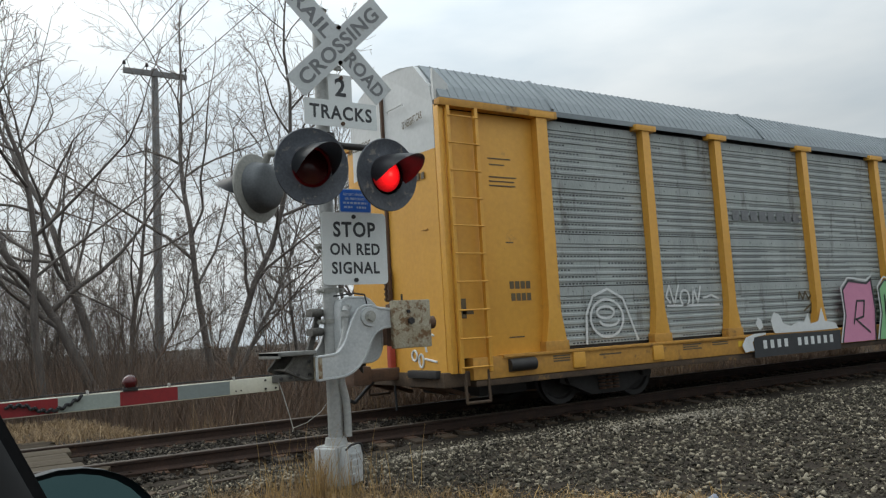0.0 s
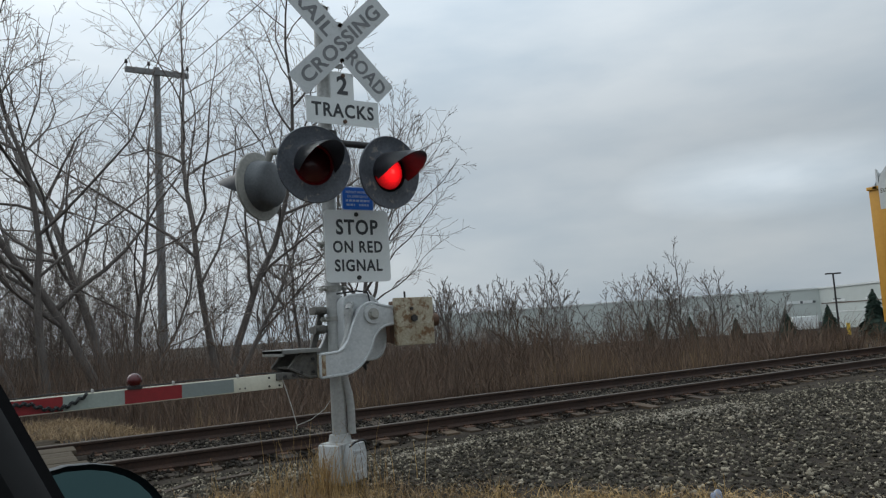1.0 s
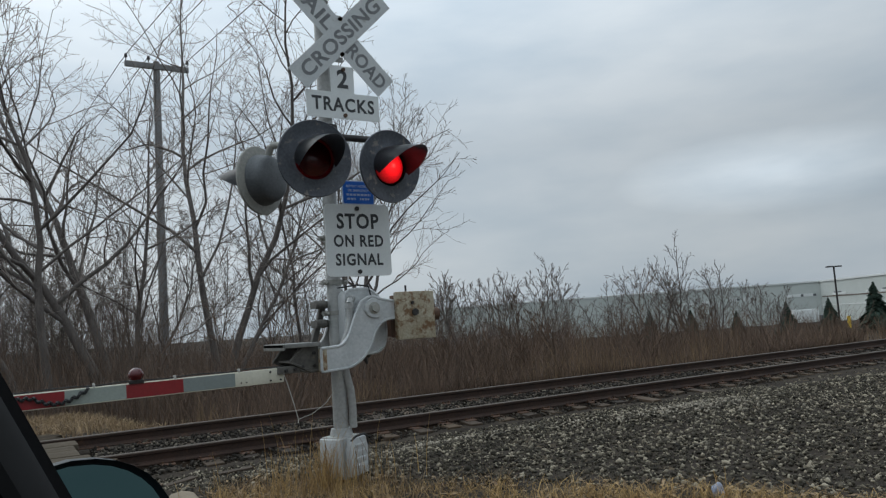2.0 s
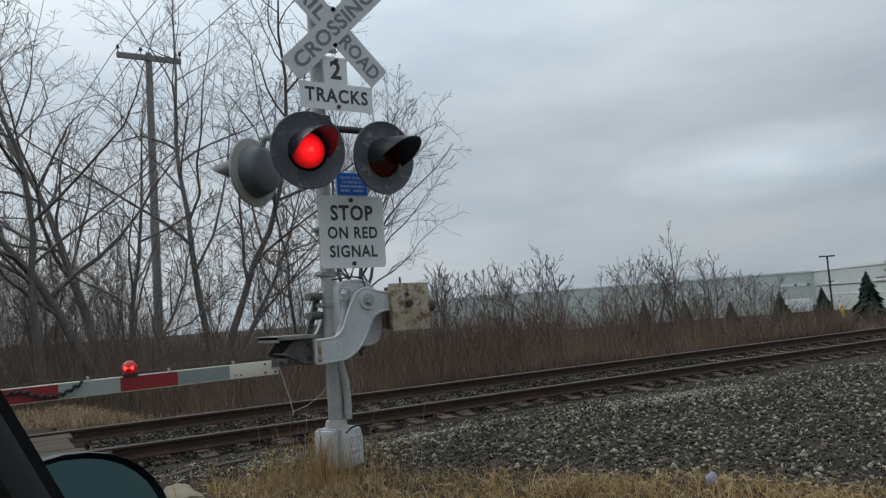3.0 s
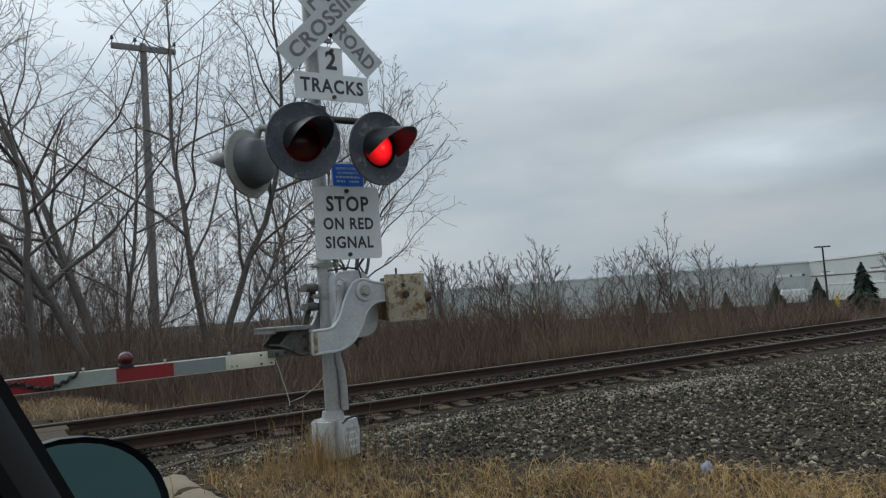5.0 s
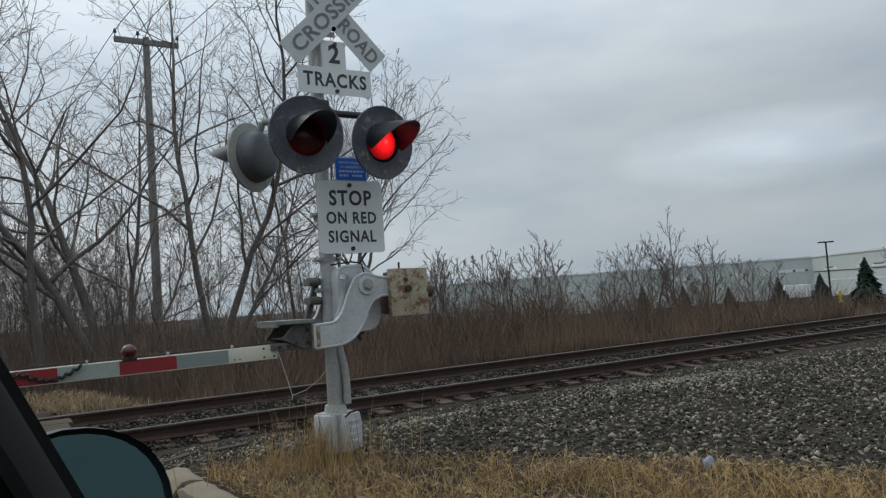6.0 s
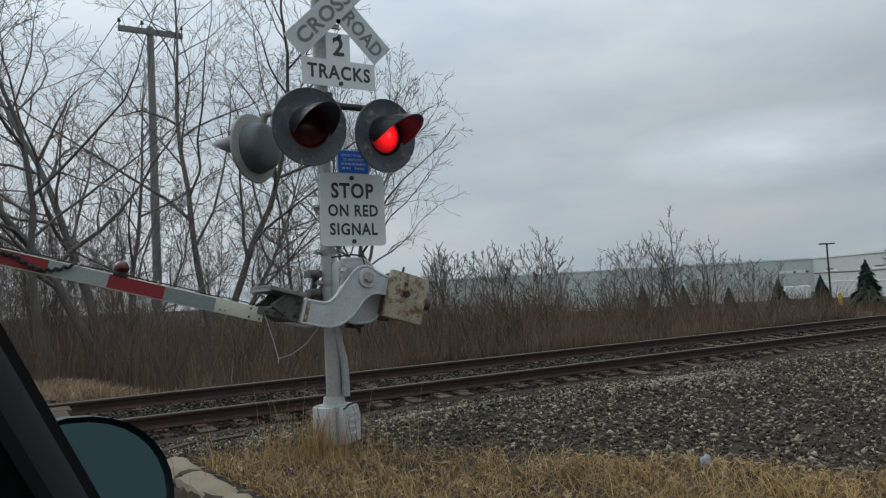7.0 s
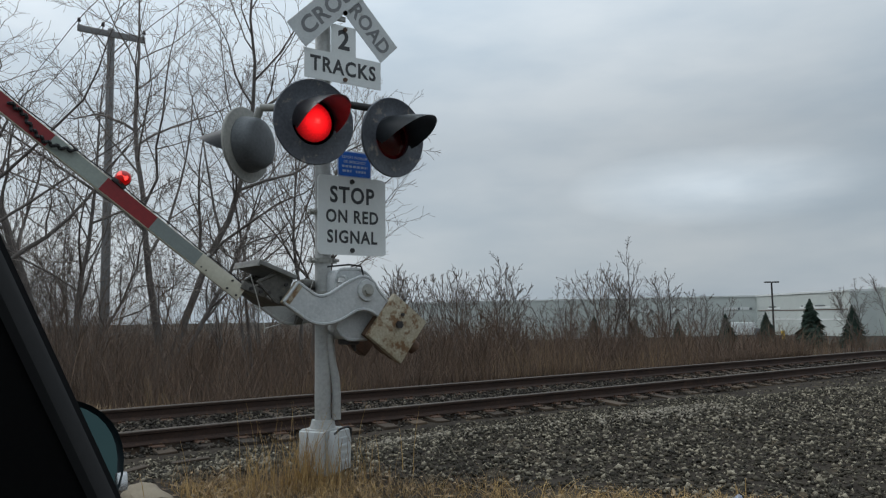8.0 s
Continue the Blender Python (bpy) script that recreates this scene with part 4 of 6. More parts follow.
    # arm: a slim beam with a pale edge, wrapped in bands
    ay0, ay1 = 0.075, 0.105
    tilt = pose(-0.745, 0, -0.478, 0, 0, 0) @ pose(0, 0, 0, 0, -0.75, 0)
    bm = bmesh.new()
    box(bm, -6.9, 0, ay0 - 0.001, ay1 + 0.001, -0.057, 0.054, 0.006, tilt)
    arm = part("arm_beam", bm, "arm_cream", g, "long slim gate arm beam")
    x, k = -0.385, 0
    edges = [(-0.385, -0.765, "arm_grey")]
    x = -0.765
    while x > -6.85:
        edges.append((x, max(x - 0.39, -6.88), "arm_red" if k % 2 == 0 else "arm_white"))
        x -= 0.39
        k += 1
    for a, b, mt in edges:
        bm = bmesh.new()
        box(bm, b, a, ay0 - 0.003, ay1 + 0.003, -0.050, 0.047, 0, tilt)
        part("stripe", bm, mt, arm)
    bm = bmesh.new()
    for xx in (-0.03, -0.11):
        for zz in (-0.035, 0.03):
            rod(bm, tilt @ Vector((xx, ay0 + 0.002, zz)), tilt @ Vector((xx, ay0 - 0.01, zz)), 0.008, None, 8)
    for xx in (-0.30, -0.34):
        rod(bm, tilt @ Vector((xx, ay0 + 0.002, -0.03)), tilt @ Vector((xx, ay0 - 0.006, -0.03)), 0.006, None, 8)
    tagged(part("arm_bolt", bm, "dark_steel", arm), kind="stuff")
    # cable along the top, with a coiled slack loop, and clips
    bm = bmesh.new()
    pts = [tilt @ Vector((xx, 0.09, 0.060 + 0.010 * abs(math.sin(xx * 7.0)))) for xx in np.linspace(0.0, -6.0, 70)]
    pipe(bm, pts, 0.004, 6)
    part("arm_cable", bm, "rubber", arm)
    bm = bmesh.new()
    loop = [tilt @ Vector((-1.40 - 0.45 * u, ay0 - 0.02 - 0.012 * math.sin(60 * u), 0.045 - 0.075 * math.sin(math.pi * min(1, u * 1.3) * 0.9) + 0.010 * math.cos(60 * u))) for u in np.linspace(0, 1, 46)]
    pipe(bm, loop, 0.011, 6)
    part("coiled_cable", bm, "rubber", arm)
    bm = bmesh.new()
    for xx in (-0.35, -0.82, -1.36, -2.5):
        box(bm, xx - 0.007, xx + 0.007, 0.07, 0.11, 0.05, 0.078, 0.003, tilt)
    tagged(part("cable_clip", bm, "wire_pale", arm), kind="stuff")
    # arm lamp
    c = tilt @ Vector((-1.085, 0.09, 0.108))
    bm = bmesh.new()
    box(bm, c[0] - 0.05, c[0] + 0.05, 0.06, 0.12, c[2] - 0.062, c[2] - 0.035, 0.006)
    rod(bm, (c[0], 0.09, c[2] - 0.04), (c[0], 0.09, c[2] - 0.02), 0.04, None, 14)
    part("lamp_foot", bm, "dark_steel", arm)
    prof = [(0, 0.054)] + [(0.052 * math.sin(radians(a)), 0.054 * math.cos(radians(a))) for a in range(20, 180, 20)] + [(0, -0.054)]
    bm = bmesh.new()
    lathe(bm, prof, 24)
    me = finish(bm, True)
    for nm in ("red_lamp", "red_dark", "red_hot"):
        me.materials.append(M[nm])
    for p in me.polygons:
        if p.center.z < 0.002:
            p.material_index = 1
        elif abs(abs(p.center.x) - 0.022) < 0.011 and abs(p.center.y) < 0.012:
            p.material_index = 2
    lamp = part("arm_lamp", me, "red_lit", arm, "round red gate arm lamp")
    base = face_matrix(c, (-0.35, -1, 0.0))
    lamp.matrix_local = base
    LENS["gate"] = (lamp, base)
    GATE_PARTS.update(arm=arm, adapter=ad)
    # slack pale wire from the arm's end
    bm = bmesh.new()
    pipe(bm, [(-0.76, 0.06, -0.45), (-0.73, 0.05, -0.55), (-0.69, 0.04, -0.70), (-0.66, 0.03, -0.83), (-0.665, 0.03, -0.86)], 0.0035, 6)
    pipe(bm, [(-0.66, 0.03, -0.83), (-0.55, 0.02, -0.80), (-0.43, 0.02, -0.73), (-0.33, 0.03, -0.62), (-0.27, 0.05, -0.46)], 0.0028, 6)
    wire = part("loose_wire", bm, "wire_pale", g)
    GATE_PARTS["wire"] = wire
    return g


GATE = build_gate()


# ---------------------------------------------------------------- freight car
def build_autorack():
    """A tall covered freight car for road vehicles. Its foot is on the rail, at the end nearest the crossing; x runs along the car."""
    t = thing("freight_car", 0, TRACK_Y, -0.05, "tall yellow and galvanised covered freight car for road vehicles, with graffiti", "freight car")
    LEN, HW = 27.4, 1.58
    zs, ze = 0.68, 4.83
    # end doors with a rounded-off shoulder profile
    split = 4.15
    def end_slab(poly, mat, x0=0.0, x1=0.10, name="end_door"):
        bm = bmesh.new()
        f = [bm.verts.new((x0 - 0.10 * (1 - (y / 1.45) ** 2), y, z)) for y, z in poly]
        b = [bm.verts.new((x1, y, z)) for y, z in poly]
        bm.faces.new(f)
        bm.faces.new(b[::-1])
        for i in range(len(f)):
            j = (i + 1) % len(f)
            bm.faces.new((f[i], f[j], b[j], b[i]))
        return bm
    ys = [-1.42, -1.0, -0.5, -0.03]
    for s in (1, -1):
        low = [(s * y, 0.72) for y in ys] + [(s * y, split) for y in ys[::-1]]
        up = [(s * y, split) for y in ys] + [(s * -0.03, 5.70), (s * -0.55, 5.67), (s * -0.98, 5.58), (s * -1.36, 5.15), (s * -1.42, 4.86)]
        d = part("end_door", end_slab(low, "yellow"), "yellow", t, "yellow curved end door", smooth=False)
        part("upper_panel", end_slab(up, "car_white"), "car_white", d, "white upper end panel", smooth=False)
        bm = bmesh.new()
        pipe(bm, [(-0.14, s * 0.25, 4.98), (-0.16, s * 0.25, 5.02), (-0.13, s * 0.72, 5.02), (-0.11, s * 0.72, 4.98)], 0.012, 6)
        part("grab_iron", bm, "car_white", d)
        letters("EXCESS HEIGHT CAR", 1.0, 0.13, "stencil", pose(-0.088 if s > 0 else -0.088, s * 0.80, 4.70, 0, 0, -90 + (4.5 if s > 0 else -4.5)), parent=d)
        bm = bmesh.new()
        box(bm, -0.055, 0.0, s * 0.3, s * 1.15, 2.92, 2.94)
        part("door_seam", bm, "yellow_dirty", d)
    # number lines on the door, as plain bars
    bm = bmesh.new()
    for z, y0, n, w in ((3.98, -0.45, 4, 0.11), (3.78, -0.40, 6, 0.095)):
        for k in range(n):
            yy = y0 - k * (w + 0.035)
            box(bm, -0.112 + 0.10 * (yy / 1.45) ** 2, -0.05, yy - w, yy, z - 0.05, z + 0.05)
    tagged(part("number_bar", bm, "stencil", t, smooth=False), kind="stuff")
    bm = bmesh.new()
    for z in (1.66, 1.58, 1.50):
        box(bm, -0.075, -0.02, -1.05, -0.62, z - 0.018, z + 0.018)
        box(bm, -0.075, -0.02, 0.5, 0.9, z - 0.4, z - 0.37)
    tagged(part("stencil_lines", bm, "yellow_dirty", t, smooth=False), kind="stuff")
    # locking bars in the middle of the doors
    bm = bmesh.new()
    box(bm, -0.15, -0.10, -0.028, 0.028, 0.75, 5.62, 0.006)
    part("door_post", bm, "rust", t)
    for z in (3.95, 2.15):
        bm = bmesh.new()
        for y in (-0.055, 0.055):
            box(bm, -0.19, -0.14, y - 0.025, y + 0.025, z - 0.26, z + 0.26, 0.012)
            for k in range(6):
                box(bm, -0.205, -0.17, y - 0.022, y + 0.022, z - 0.24 + 0.085 * k, z - 0.20 + 0.085 * k)
        part("lock_case", bm, "rust", t)
    bm = bmesh.new()
    box(bm, -0.22, -0.12, -0.06, 0.06, 0.80, 1.35, 0.02)
    part("red_lever_box", bm, "red_sprayed", t, "faded red brake lever box")
    # corner posts
    for s in (1, -1):
        bm = bmesh.new()
        (box(bm, 0.05, 0.32, 1.42, 1.76, 0.72, ze, 0.02), box(bm, 0.0, 0.36, 1.40, 1.80, ze - 0.04, ze + 0.06, 0.01)) if s > 0 else box(bm, 0.0, 0.10, -1.56, -1.42, 0.72, ze, 0.015)
        part("corner_post", bm, "yellow", t)
    # both long sides
    posts = [2.0, 4.45, 6.45, 9.30, 12.15, 15.25, 18.1, 20.95, 22.95, 25.4]
    for s in (-1, 1):
        y = s * HW
        yi = s * (HW - 0.12)
        def slab(bm, x0, x1, ya, yb, z0, z1, bev=0.0):
            return box(bm, x0, x1, min(ya, yb), max(ya, yb), z0, z1, bev)
        for x0 in (0.05, LEN - 2.0):
            bm = bmesh.new()
            slab(bm, x0, x0 + 1.95, s * 1.40, yi, 0.93, ze - 0.06, 0.01)
            part("end_side_panel", bm, "yellow", t, "plain yellow side panel")
            bm = bmesh.new()
            slab(bm, x0 - 0.05, x0 + 2.28, yi, y + s * 0.04, ze - 0.05, ze + 0.07, 0.012)
            part("top_beam", bm, "yellow_dirty", t)
        # ladder at the near end
        bm = bmesh.new()
        for xx in (0.14, 0.66):
            slab(bm, xx - 0.03, xx + 0.03, y - s * 0.03, y + s * 0.05, 0.72, ze - 0.05, 0.006)
        lad = part("ladder", bm, "yellow", t)
        for k in range(10):
            bm = bmesh.new()
            zz = 0.80 + 0.425 * k
            rod(bm, (0.12, y + s * 0.055, zz), (0.68, y + s * 0.055, zz), 0.013, None, 8)
            part("rung", bm, "yellow", lad)
        bm = bmesh.new()
        pipe(bm, [(0.20, y, 0.75), (0.20, y + s * 0.02, 0.28), (0.62, y + s * 0.02, 0.28), (0.62, y, 0.75)], 0.025, 8)
        part("stirrup", bm, "grime", t)
        # posts with a cap and a spread foot
        for k, px in enumerate(posts):
            bm = bmesh.new()
            w = 0.10 if 0 < k < 9 else 0.12
            prism(bm, [(px - w, ze - 0.05), (px + w, ze - 0.05), (px + w, 1.55), (px + w + 0.10, 1.05), (px + w + 0.12, 0.93), (px - w - 0.12, 0.93), (px - w - 0.10, 1.05), (px - w, 1.55)],
                  min(yi, y + s * 0.02), max(yi, y + s * 0.02), None, 0.01)
            po = part("side_post", bm, "yellow", t)
            bm = bmesh.new()
            slab(bm, px - 0.26, px + 0.26, yi, y + s * 0.045, ze - 0.055, ze + 0.05, 0.01)
            part("post_cap", bm, "yellow", po)
            bm = bmesh.new()
            slab(bm, px - w - 0.125, px + w + 0.125, yi, y + s * 0.03, 0.925, 1.10, 0.006)
            part("post_foot", bm, "yellow_dirty", po)
        # screens: four ribbed sheets between each two posts
        slots = []
        zr = [0.99, 1.98, 2.86, 3.80, 4.80]
        for a, b in zip(posts, posts[1:]):
            for z0, z1 in zip(zr, zr[1:]):
                bm = bmesh.new()
                rows, pts = 6, []
                h = (z1 - z0 - 0.02)
                flat = 0.16
                pts.append((z0 + 0.01, 0.0))
                for r in range(rows):
                    zb = z0 + 0.01 + (h - flat) * r / rows
                    st = (h - flat) / rows
                    pts += [(zb + 0.50 * st, 0.0), (zb + 0.60 * st, 0.018), (zb + 0.88 * st, 0.018), (zb + 0.98 * st, 0.0)]
                    if s < 0:
                        slots.append((a, b, zb + 0.24 * st, yi - s * 0.02))
                pts += [(z1 - 0.165, 0.0), (z1 - 0.16, 0.022), (z1 - 0.01, 0.022)]
                ring = [[bm.verts.new((xx, yi + s * d - s * 0.02, zz)) for zz, d in pts] for xx in (a + 0.08, b - 0.08)]
                for i in range(len(pts) - 1):
                    bm.faces.new((ring[0][i], ring[1][i], ring[1][i + 1], ring[0][i + 1]))
                r = bmesh.ops.extrude_face_region(bm, geom=bm.faces[:])
                bmesh.ops.translate(bm, verts=[g for g in r["geom"] if isinstance(g, bmesh.types.BMVert)], vec=(0, -s * 0.02, 0))
                n = max(3, int((b - a) / 0.32))
                for i in range(n):
                    xx = a + 0.2 + (b - a - 0.4) * i / (n - 1)
                    rod(bm, (xx, yi - s * 0.005, z1 - 0.085), (xx, yi + s * 0.014, z1 - 0.085), 0.018, 0.012, 6)
                part("side_screen", bm, "panel", t, "ribbed punched galvanised screen" if s < 0 else "", smooth=False)
        if slots:
            rs = np.random.RandomState(17)
            quads = []
            for a, b, z, yy in slots:
                xs = np.arange(a + 0.16, b - 0.16, 0.078)
                gone = np.sin(xs * 2.3 + z * 3.1) > rs.uniform(0.2, 1.4)
                for xx in xs[~gone]:
                    quads.append([(xx, yy - 0.002, z - 0.011), (xx + 0.05, yy - 0.002, z - 0.011), (xx + 0.05, yy - 0.002, z + 0.011), (xx, yy - 0.002, z + 0.011)])
            v = np.array(quads).reshape(-1, 3)
            tagged(part("screen_perforation", mesh_from(v, np.arange(len(v)).reshape(-1, 4).tolist()), "slot", t), kind="stuff")
        # inner wall, so that nothing shows through
        bm = bmesh.new()
        slab(bm, 0.3, LEN - 0.3, s * 1.36, s * 1.40, 0.9, ze)
        part("inner_wall", bm, "dark_steel", t)
        # sill
        bm = bmesh.new()
        slab(bm, 0.35, LEN - 0.35, s * 1.30, y + s * 0.01, 0.60, 0.93, 0.015)
        slab(bm, 0.9, LEN - 0.9, s * 1.36, y + s * 0.05, 0.90, 0.945, 0.006)
        part("side_sill", bm, "yellow_dirty", t)
        bm = bmesh.new()
        slab(bm, 0.40, LEN - 0.4, s * 1.25, y - s * 0.005, 0.50, 0.597, 0.01)
        part("lower_sill", bm, "grime", t)
        bm = bmesh.new()
        for xx in (4.15, 2.3):
            slab(bm, xx, xx + 0.26, y, y + s * 0.05, 0.64, 0.90, 0.02)
            part("sill_box", bm, "yellow", t)
            bm = bmesh.new()
        slab(bm, 6.5, 6.95, y, y + s * 0.016, 0.74, 0.84)
        part("sill_reflector", bm, "hivis", t)
        bm = bmesh.new()
        for x0, x1, z in ((4.95, 5.45, 0.86), (4.95, 5.35, 0.82), (4.95, 5.45, 0.78), (5.75, 6.2, 0.86), (5.75, 6.2, 0.82), (1.9, 2.25, 0.86), (1.9, 2.25, 0.82), (1.9, 2.25, 0.78), (2.9, 3.4, 0.82)):
            slab(bm, x0, x1, y, y + s * 0.013, z - 0.012, z + 0.012)
        tagged(part("sill_stencil", bm, "stencil", t, smooth=False), kind="stuff")
    # roof
    bm = bmesh.new()
    rp = [(-1.56, 4.84), (-1.56, 4.93), (-1.42, 5.16), (-1.0, 5.60), (-0.55, 5.69), (0.0, 5.72), (0.55, 5.69), (1.0, 5.60), (1.42, 5.16), (1.56, 4.93), (1.56, 4.84)]
    ring = [[bm.verts.new((x, y, z)) for y, z in rp] for x in (0.05, LEN - 0.05)]
    for i in range(len(rp) - 1):
        bm.faces.new((ring[0][i], ring[1][i], ring[1][i + 1], ring[0][i + 1]))
    bm.faces.new(ring[0])
    bm.faces.new(ring[1][::-1])
    roof = part("roof", bm, "roof", t, "ribbed grey galvanised roof", smooth=False)
    bm = bmesh.new()
    for x in np.arange(0.25, LEN - 0.2, 0.155):
        for s in (-1, 1):
            a, b, c = Vector((x, s * 1.55, 4.945)), Vector((x, s * 1.42, 5.165)), Vector((x, s * 1.0, 5.605))
            for p, q in ((a, b), (b, c)):
                rod(bm, p, q, 0.013, None, 4, False)
    tagged(part("roof_rib", bm, "roof", roof), kind="stuff")
    bm = bmesh.new()
    for x in (2.3, 8.0, 14.0, 20.0, 25.0):
        for s in (-1, 1):
            pipe(bm, [(x, s * 1.56, 4.95), (x, s * 1.42, 5.17), (x, s * 1.0, 5.61), (x, s * 0.5, 5.70)], 0.028, 6)
    tagged(part("roof_joint", bm, "roof", roof), kind="stuff")
    # white corner cheeks below the roof's end
    for s in (-1, 1):
        bm = bmesh.new()
        prism(bm, [(0.0, 4.9), (0.32, 4.9), (0.26, 5.18), (0.0, 5.4)], s * 1.44 - 0.03, s * 1.44 + 0.03)
        part("corner_cheek", bm, "car_white", t)
    # floor, trucks, wheels, coupler
    bm = bmesh.new()
    box(bm, 0.1, LEN - 0.1, -1.36, 1.36, 0.72, 0.90)
    box(bm, 0.3, LEN - 0.3, -0.25, 0.25, 0.45, 0.75)
    part("underframe", bm, "dark_steel", t)
    bm = bmesh.new()
    prof = [(0.0, -0.06), (0.06, -0.06), (0.10, -0.03), (0.33, -0.02), (0.36, -0.06), (0.44, -0.065), (0.42, 0.04), (0.455, 0.062), (0.455, 0.072), (0.36, 0.07), (0.33, 0.03), (0.1, 0.03), (0.0, 0.05)]
    lathe(bm, prof, 32)
    wheel = finish(bm, True)
    wheel.materials.append(M["dark_steel"])
    for cx in (3.55, LEN - 3.55):
        for s in (-1, 1):
            for dx in (-0.89, 0.89):
                ob = part("wheel", wheel, "dark_steel", t)
                ob.matrix_local = pose(cx + dx, s * 0.76, 0.44, 90 * s, 0, 0)
            bm = bmesh.new()
            fr = [(-1.1, 0.52), (-1.1, 0.36), (-0.75, 0.30), (-0.42, 0.12), (0.42, 0.12), (0.75, 0.30), (1.1, 0.36), (1.1, 0.52), (0.5, 0.66), (-0.5, 0.66)]
            prism(bm, [(cx + x, z) for x, z in fr], s * 1.0 - 0.06, s * 1.0 + 0.06, None, 0.02)
            for dx in (-0.89, 0.89):
                rod(bm, (cx + dx, s * 1.0, 0.44), (cx + dx, s * 1.12, 0.44), 0.11, 0.09, 14)
            part("truck_frame", bm, "dark_steel", t)
            for dx in (-0.16, 0.0, 0.16):
                bm = bmesh.new()
                for k in range(6):
                    rod(bm, (cx + dx, s * 1.08, 0.20 + 0.06 * k), (cx + dx, s * 1.08, 0.235 + 0.06 * k), 0.07, None, 12)
                part("spring", bm, "rust", t)
    bm = bmesh.new()
    box(bm, -0.75, 0.3, -0.12, 0.12, 0.62, 0.82, 0.03)
    box(bm, -0.95, -0.62, -0.18, 0.16, 0.58, 0.88, 0.05)
    part("coupler", bm, "rust", t)
    bm = bmesh.new()
    pipe(bm, [(-0.35, 0.3, 0.62), (-0.6, 0.26, 0.42), (-0.75, 0.22, 0.3), (-0.85, 0.2, 0.34)], 0.03, 8)
    part("air_hose", bm, "rubber", t)
    bm = bmesh.new()
    pipe(bm, [(-0.06, 0.02, 0.75), (-0.12, 0.02, 0.45), (-0.10, 0.03, 0.25), (-0.10, 0.03, 0.12)], 0.02, 8)
    part("air_hose", bm, "rubber", t)
    bm = bmesh.new()
    box(bm, -0.12, 0.35, -1.5, 1.5, 0.52, 0.74, 0.02)
    part("end_sill", bm, "grime", t)
    # one plain dark box for the draft gear and the shadow massed around it
    bm = bmesh.new()
    box(bm, 0.9, 1.9, -0.9, 0.9, 0.28, 0.62, 0.06)
    part("draft_gear", bm, "dark_steel", t)
    bm = bmesh.new()
    for yy in (-1.2, -0.6, 0.55, 1.1):
        rod(bm, (-0.1, yy, 0.55), (0.5, yy, 0.35), 0.035, None, 8)
        part("brake_rod", bm, "rust", t)
        bm = bmesh.new()
    bm.free()
    bm = bmesh.new()
    box(bm, -0.2, -0.1, -1.4, -0.55, 0.66, 0.78, 0.02)
    part("brake_beam", bm, "dark_steel", t)
    bm = bmesh.new()
    rod(bm, (1.0, -1.60, 0.78), (1.5, -1.60, 0.78), 0.10, None, 14)
    part("brake_gear", bm, "dark_steel", t)
    # sprayed lettering: shapes only
    y = -1.535
    def spray(name, strokes, r, mat, yy):
        bm = bmesh.new()
        for pts in strokes:
            for (x0, z0), (x1, z1) in zip(pts, pts[1:]):
                d = Vector((x1 - x0, 0, z1 - z0))
                nn = Vector((-d.z, 0, d.x)).normalized() * r
                v = [bm.verts.new(Vector(q)) for q in (Vector((x0, yy, z0)) + nn, Vector((x1, yy, z1)) + nn, Vector((x1, yy, z1)) - nn, Vector((x0, yy, z0)) - nn)]
                bm.faces.new(v)
                bmesh.ops.create_circle(bm, cap_ends=True, segments=8, radius=r, matrix=Matrix.Translation((x1, yy, z1)) @ pose(0, 0, 0, 90, 0, 0))
        bmesh.ops.solidify(bm, geom=bm.faces[:], thickness=0.002)
        return part(name, bm, mat, t, smooth=False)
    yg = -1.4475 - 0.030
    ring = lambda cx, cz, rx, rz, a0=0, a1=360: [(cx + rx * math.cos(radians(a)), cz + rz * math.sin(radians(a))) for a in range(a0, a1 + 1, 15)]
    spray("sprayed_face", [ring(3.25, 1.42, 0.38, 0.32), [(2.75, 1.0), (2.78, 1.5), (2.95, 1.8), (3.3, 1.92), (3.65, 1.75), (3.8, 1.4), (3.95, 1.02)], ring(3.22, 1.52, 0.2, 0.1), ring(3.3, 1.38, 0.22, 0.09, 180, 360)], 0.022, "graf_white", yg)
    spray("sprayed_tag", [[(4.85, 1.62), (4.75, 1.75), (4.85, 1.95), (4.95, 1.6), (5.1, 1.95)], ring(5.25, 1.72, 0.12, 0.14), [(5.45, 1.6), (5.5, 1.9), (5.6, 1.62), (5.7, 1.92)], [(5.75, 1.7), (6.0, 1.75), (6.2, 1.68)], [(4.75, 1.58), (6.2, 1.56)]], 0.02, "graf_white", yg)
    yb = y - 0.105
    # white swirls and drips over the sill, then the black band that carries the number
    for blob in ([(6.62, 0.62), (6.55, 0.76), (6.68, 0.90), (6.95, 0.96), (7.3, 0.965), (7.3, 0.93), (7.0, 0.90), (6.86, 0.80), (6.9, 0.64)],
                 [(7.12, 1.02), (7.02, 1.14), (7.1, 1.27), (7.2, 1.22), (7.24, 1.08)],
                 [(7.55, 1.0), (7.5, 1.2), (7.62, 1.36), (7.8, 1.3), (7.9, 1.12), (8.15, 1.06), (8.4, 1.14), (8.6, 1.12), (8.75, 1.3), (8.82, 1.08), (9.1, 1.12), (9.25, 1.4), (9.33, 1.12), (9.7, 1.06), (9.8, 0.94), (8.8, 0.93), (7.6, 0.94)]):
        bm = bmesh.new()
        prism(bm, blob, yb - 0.006, yb)
        part("sprayed_patch", bm, "graf_white", t, smooth=False)
    bm = bmesh.new()
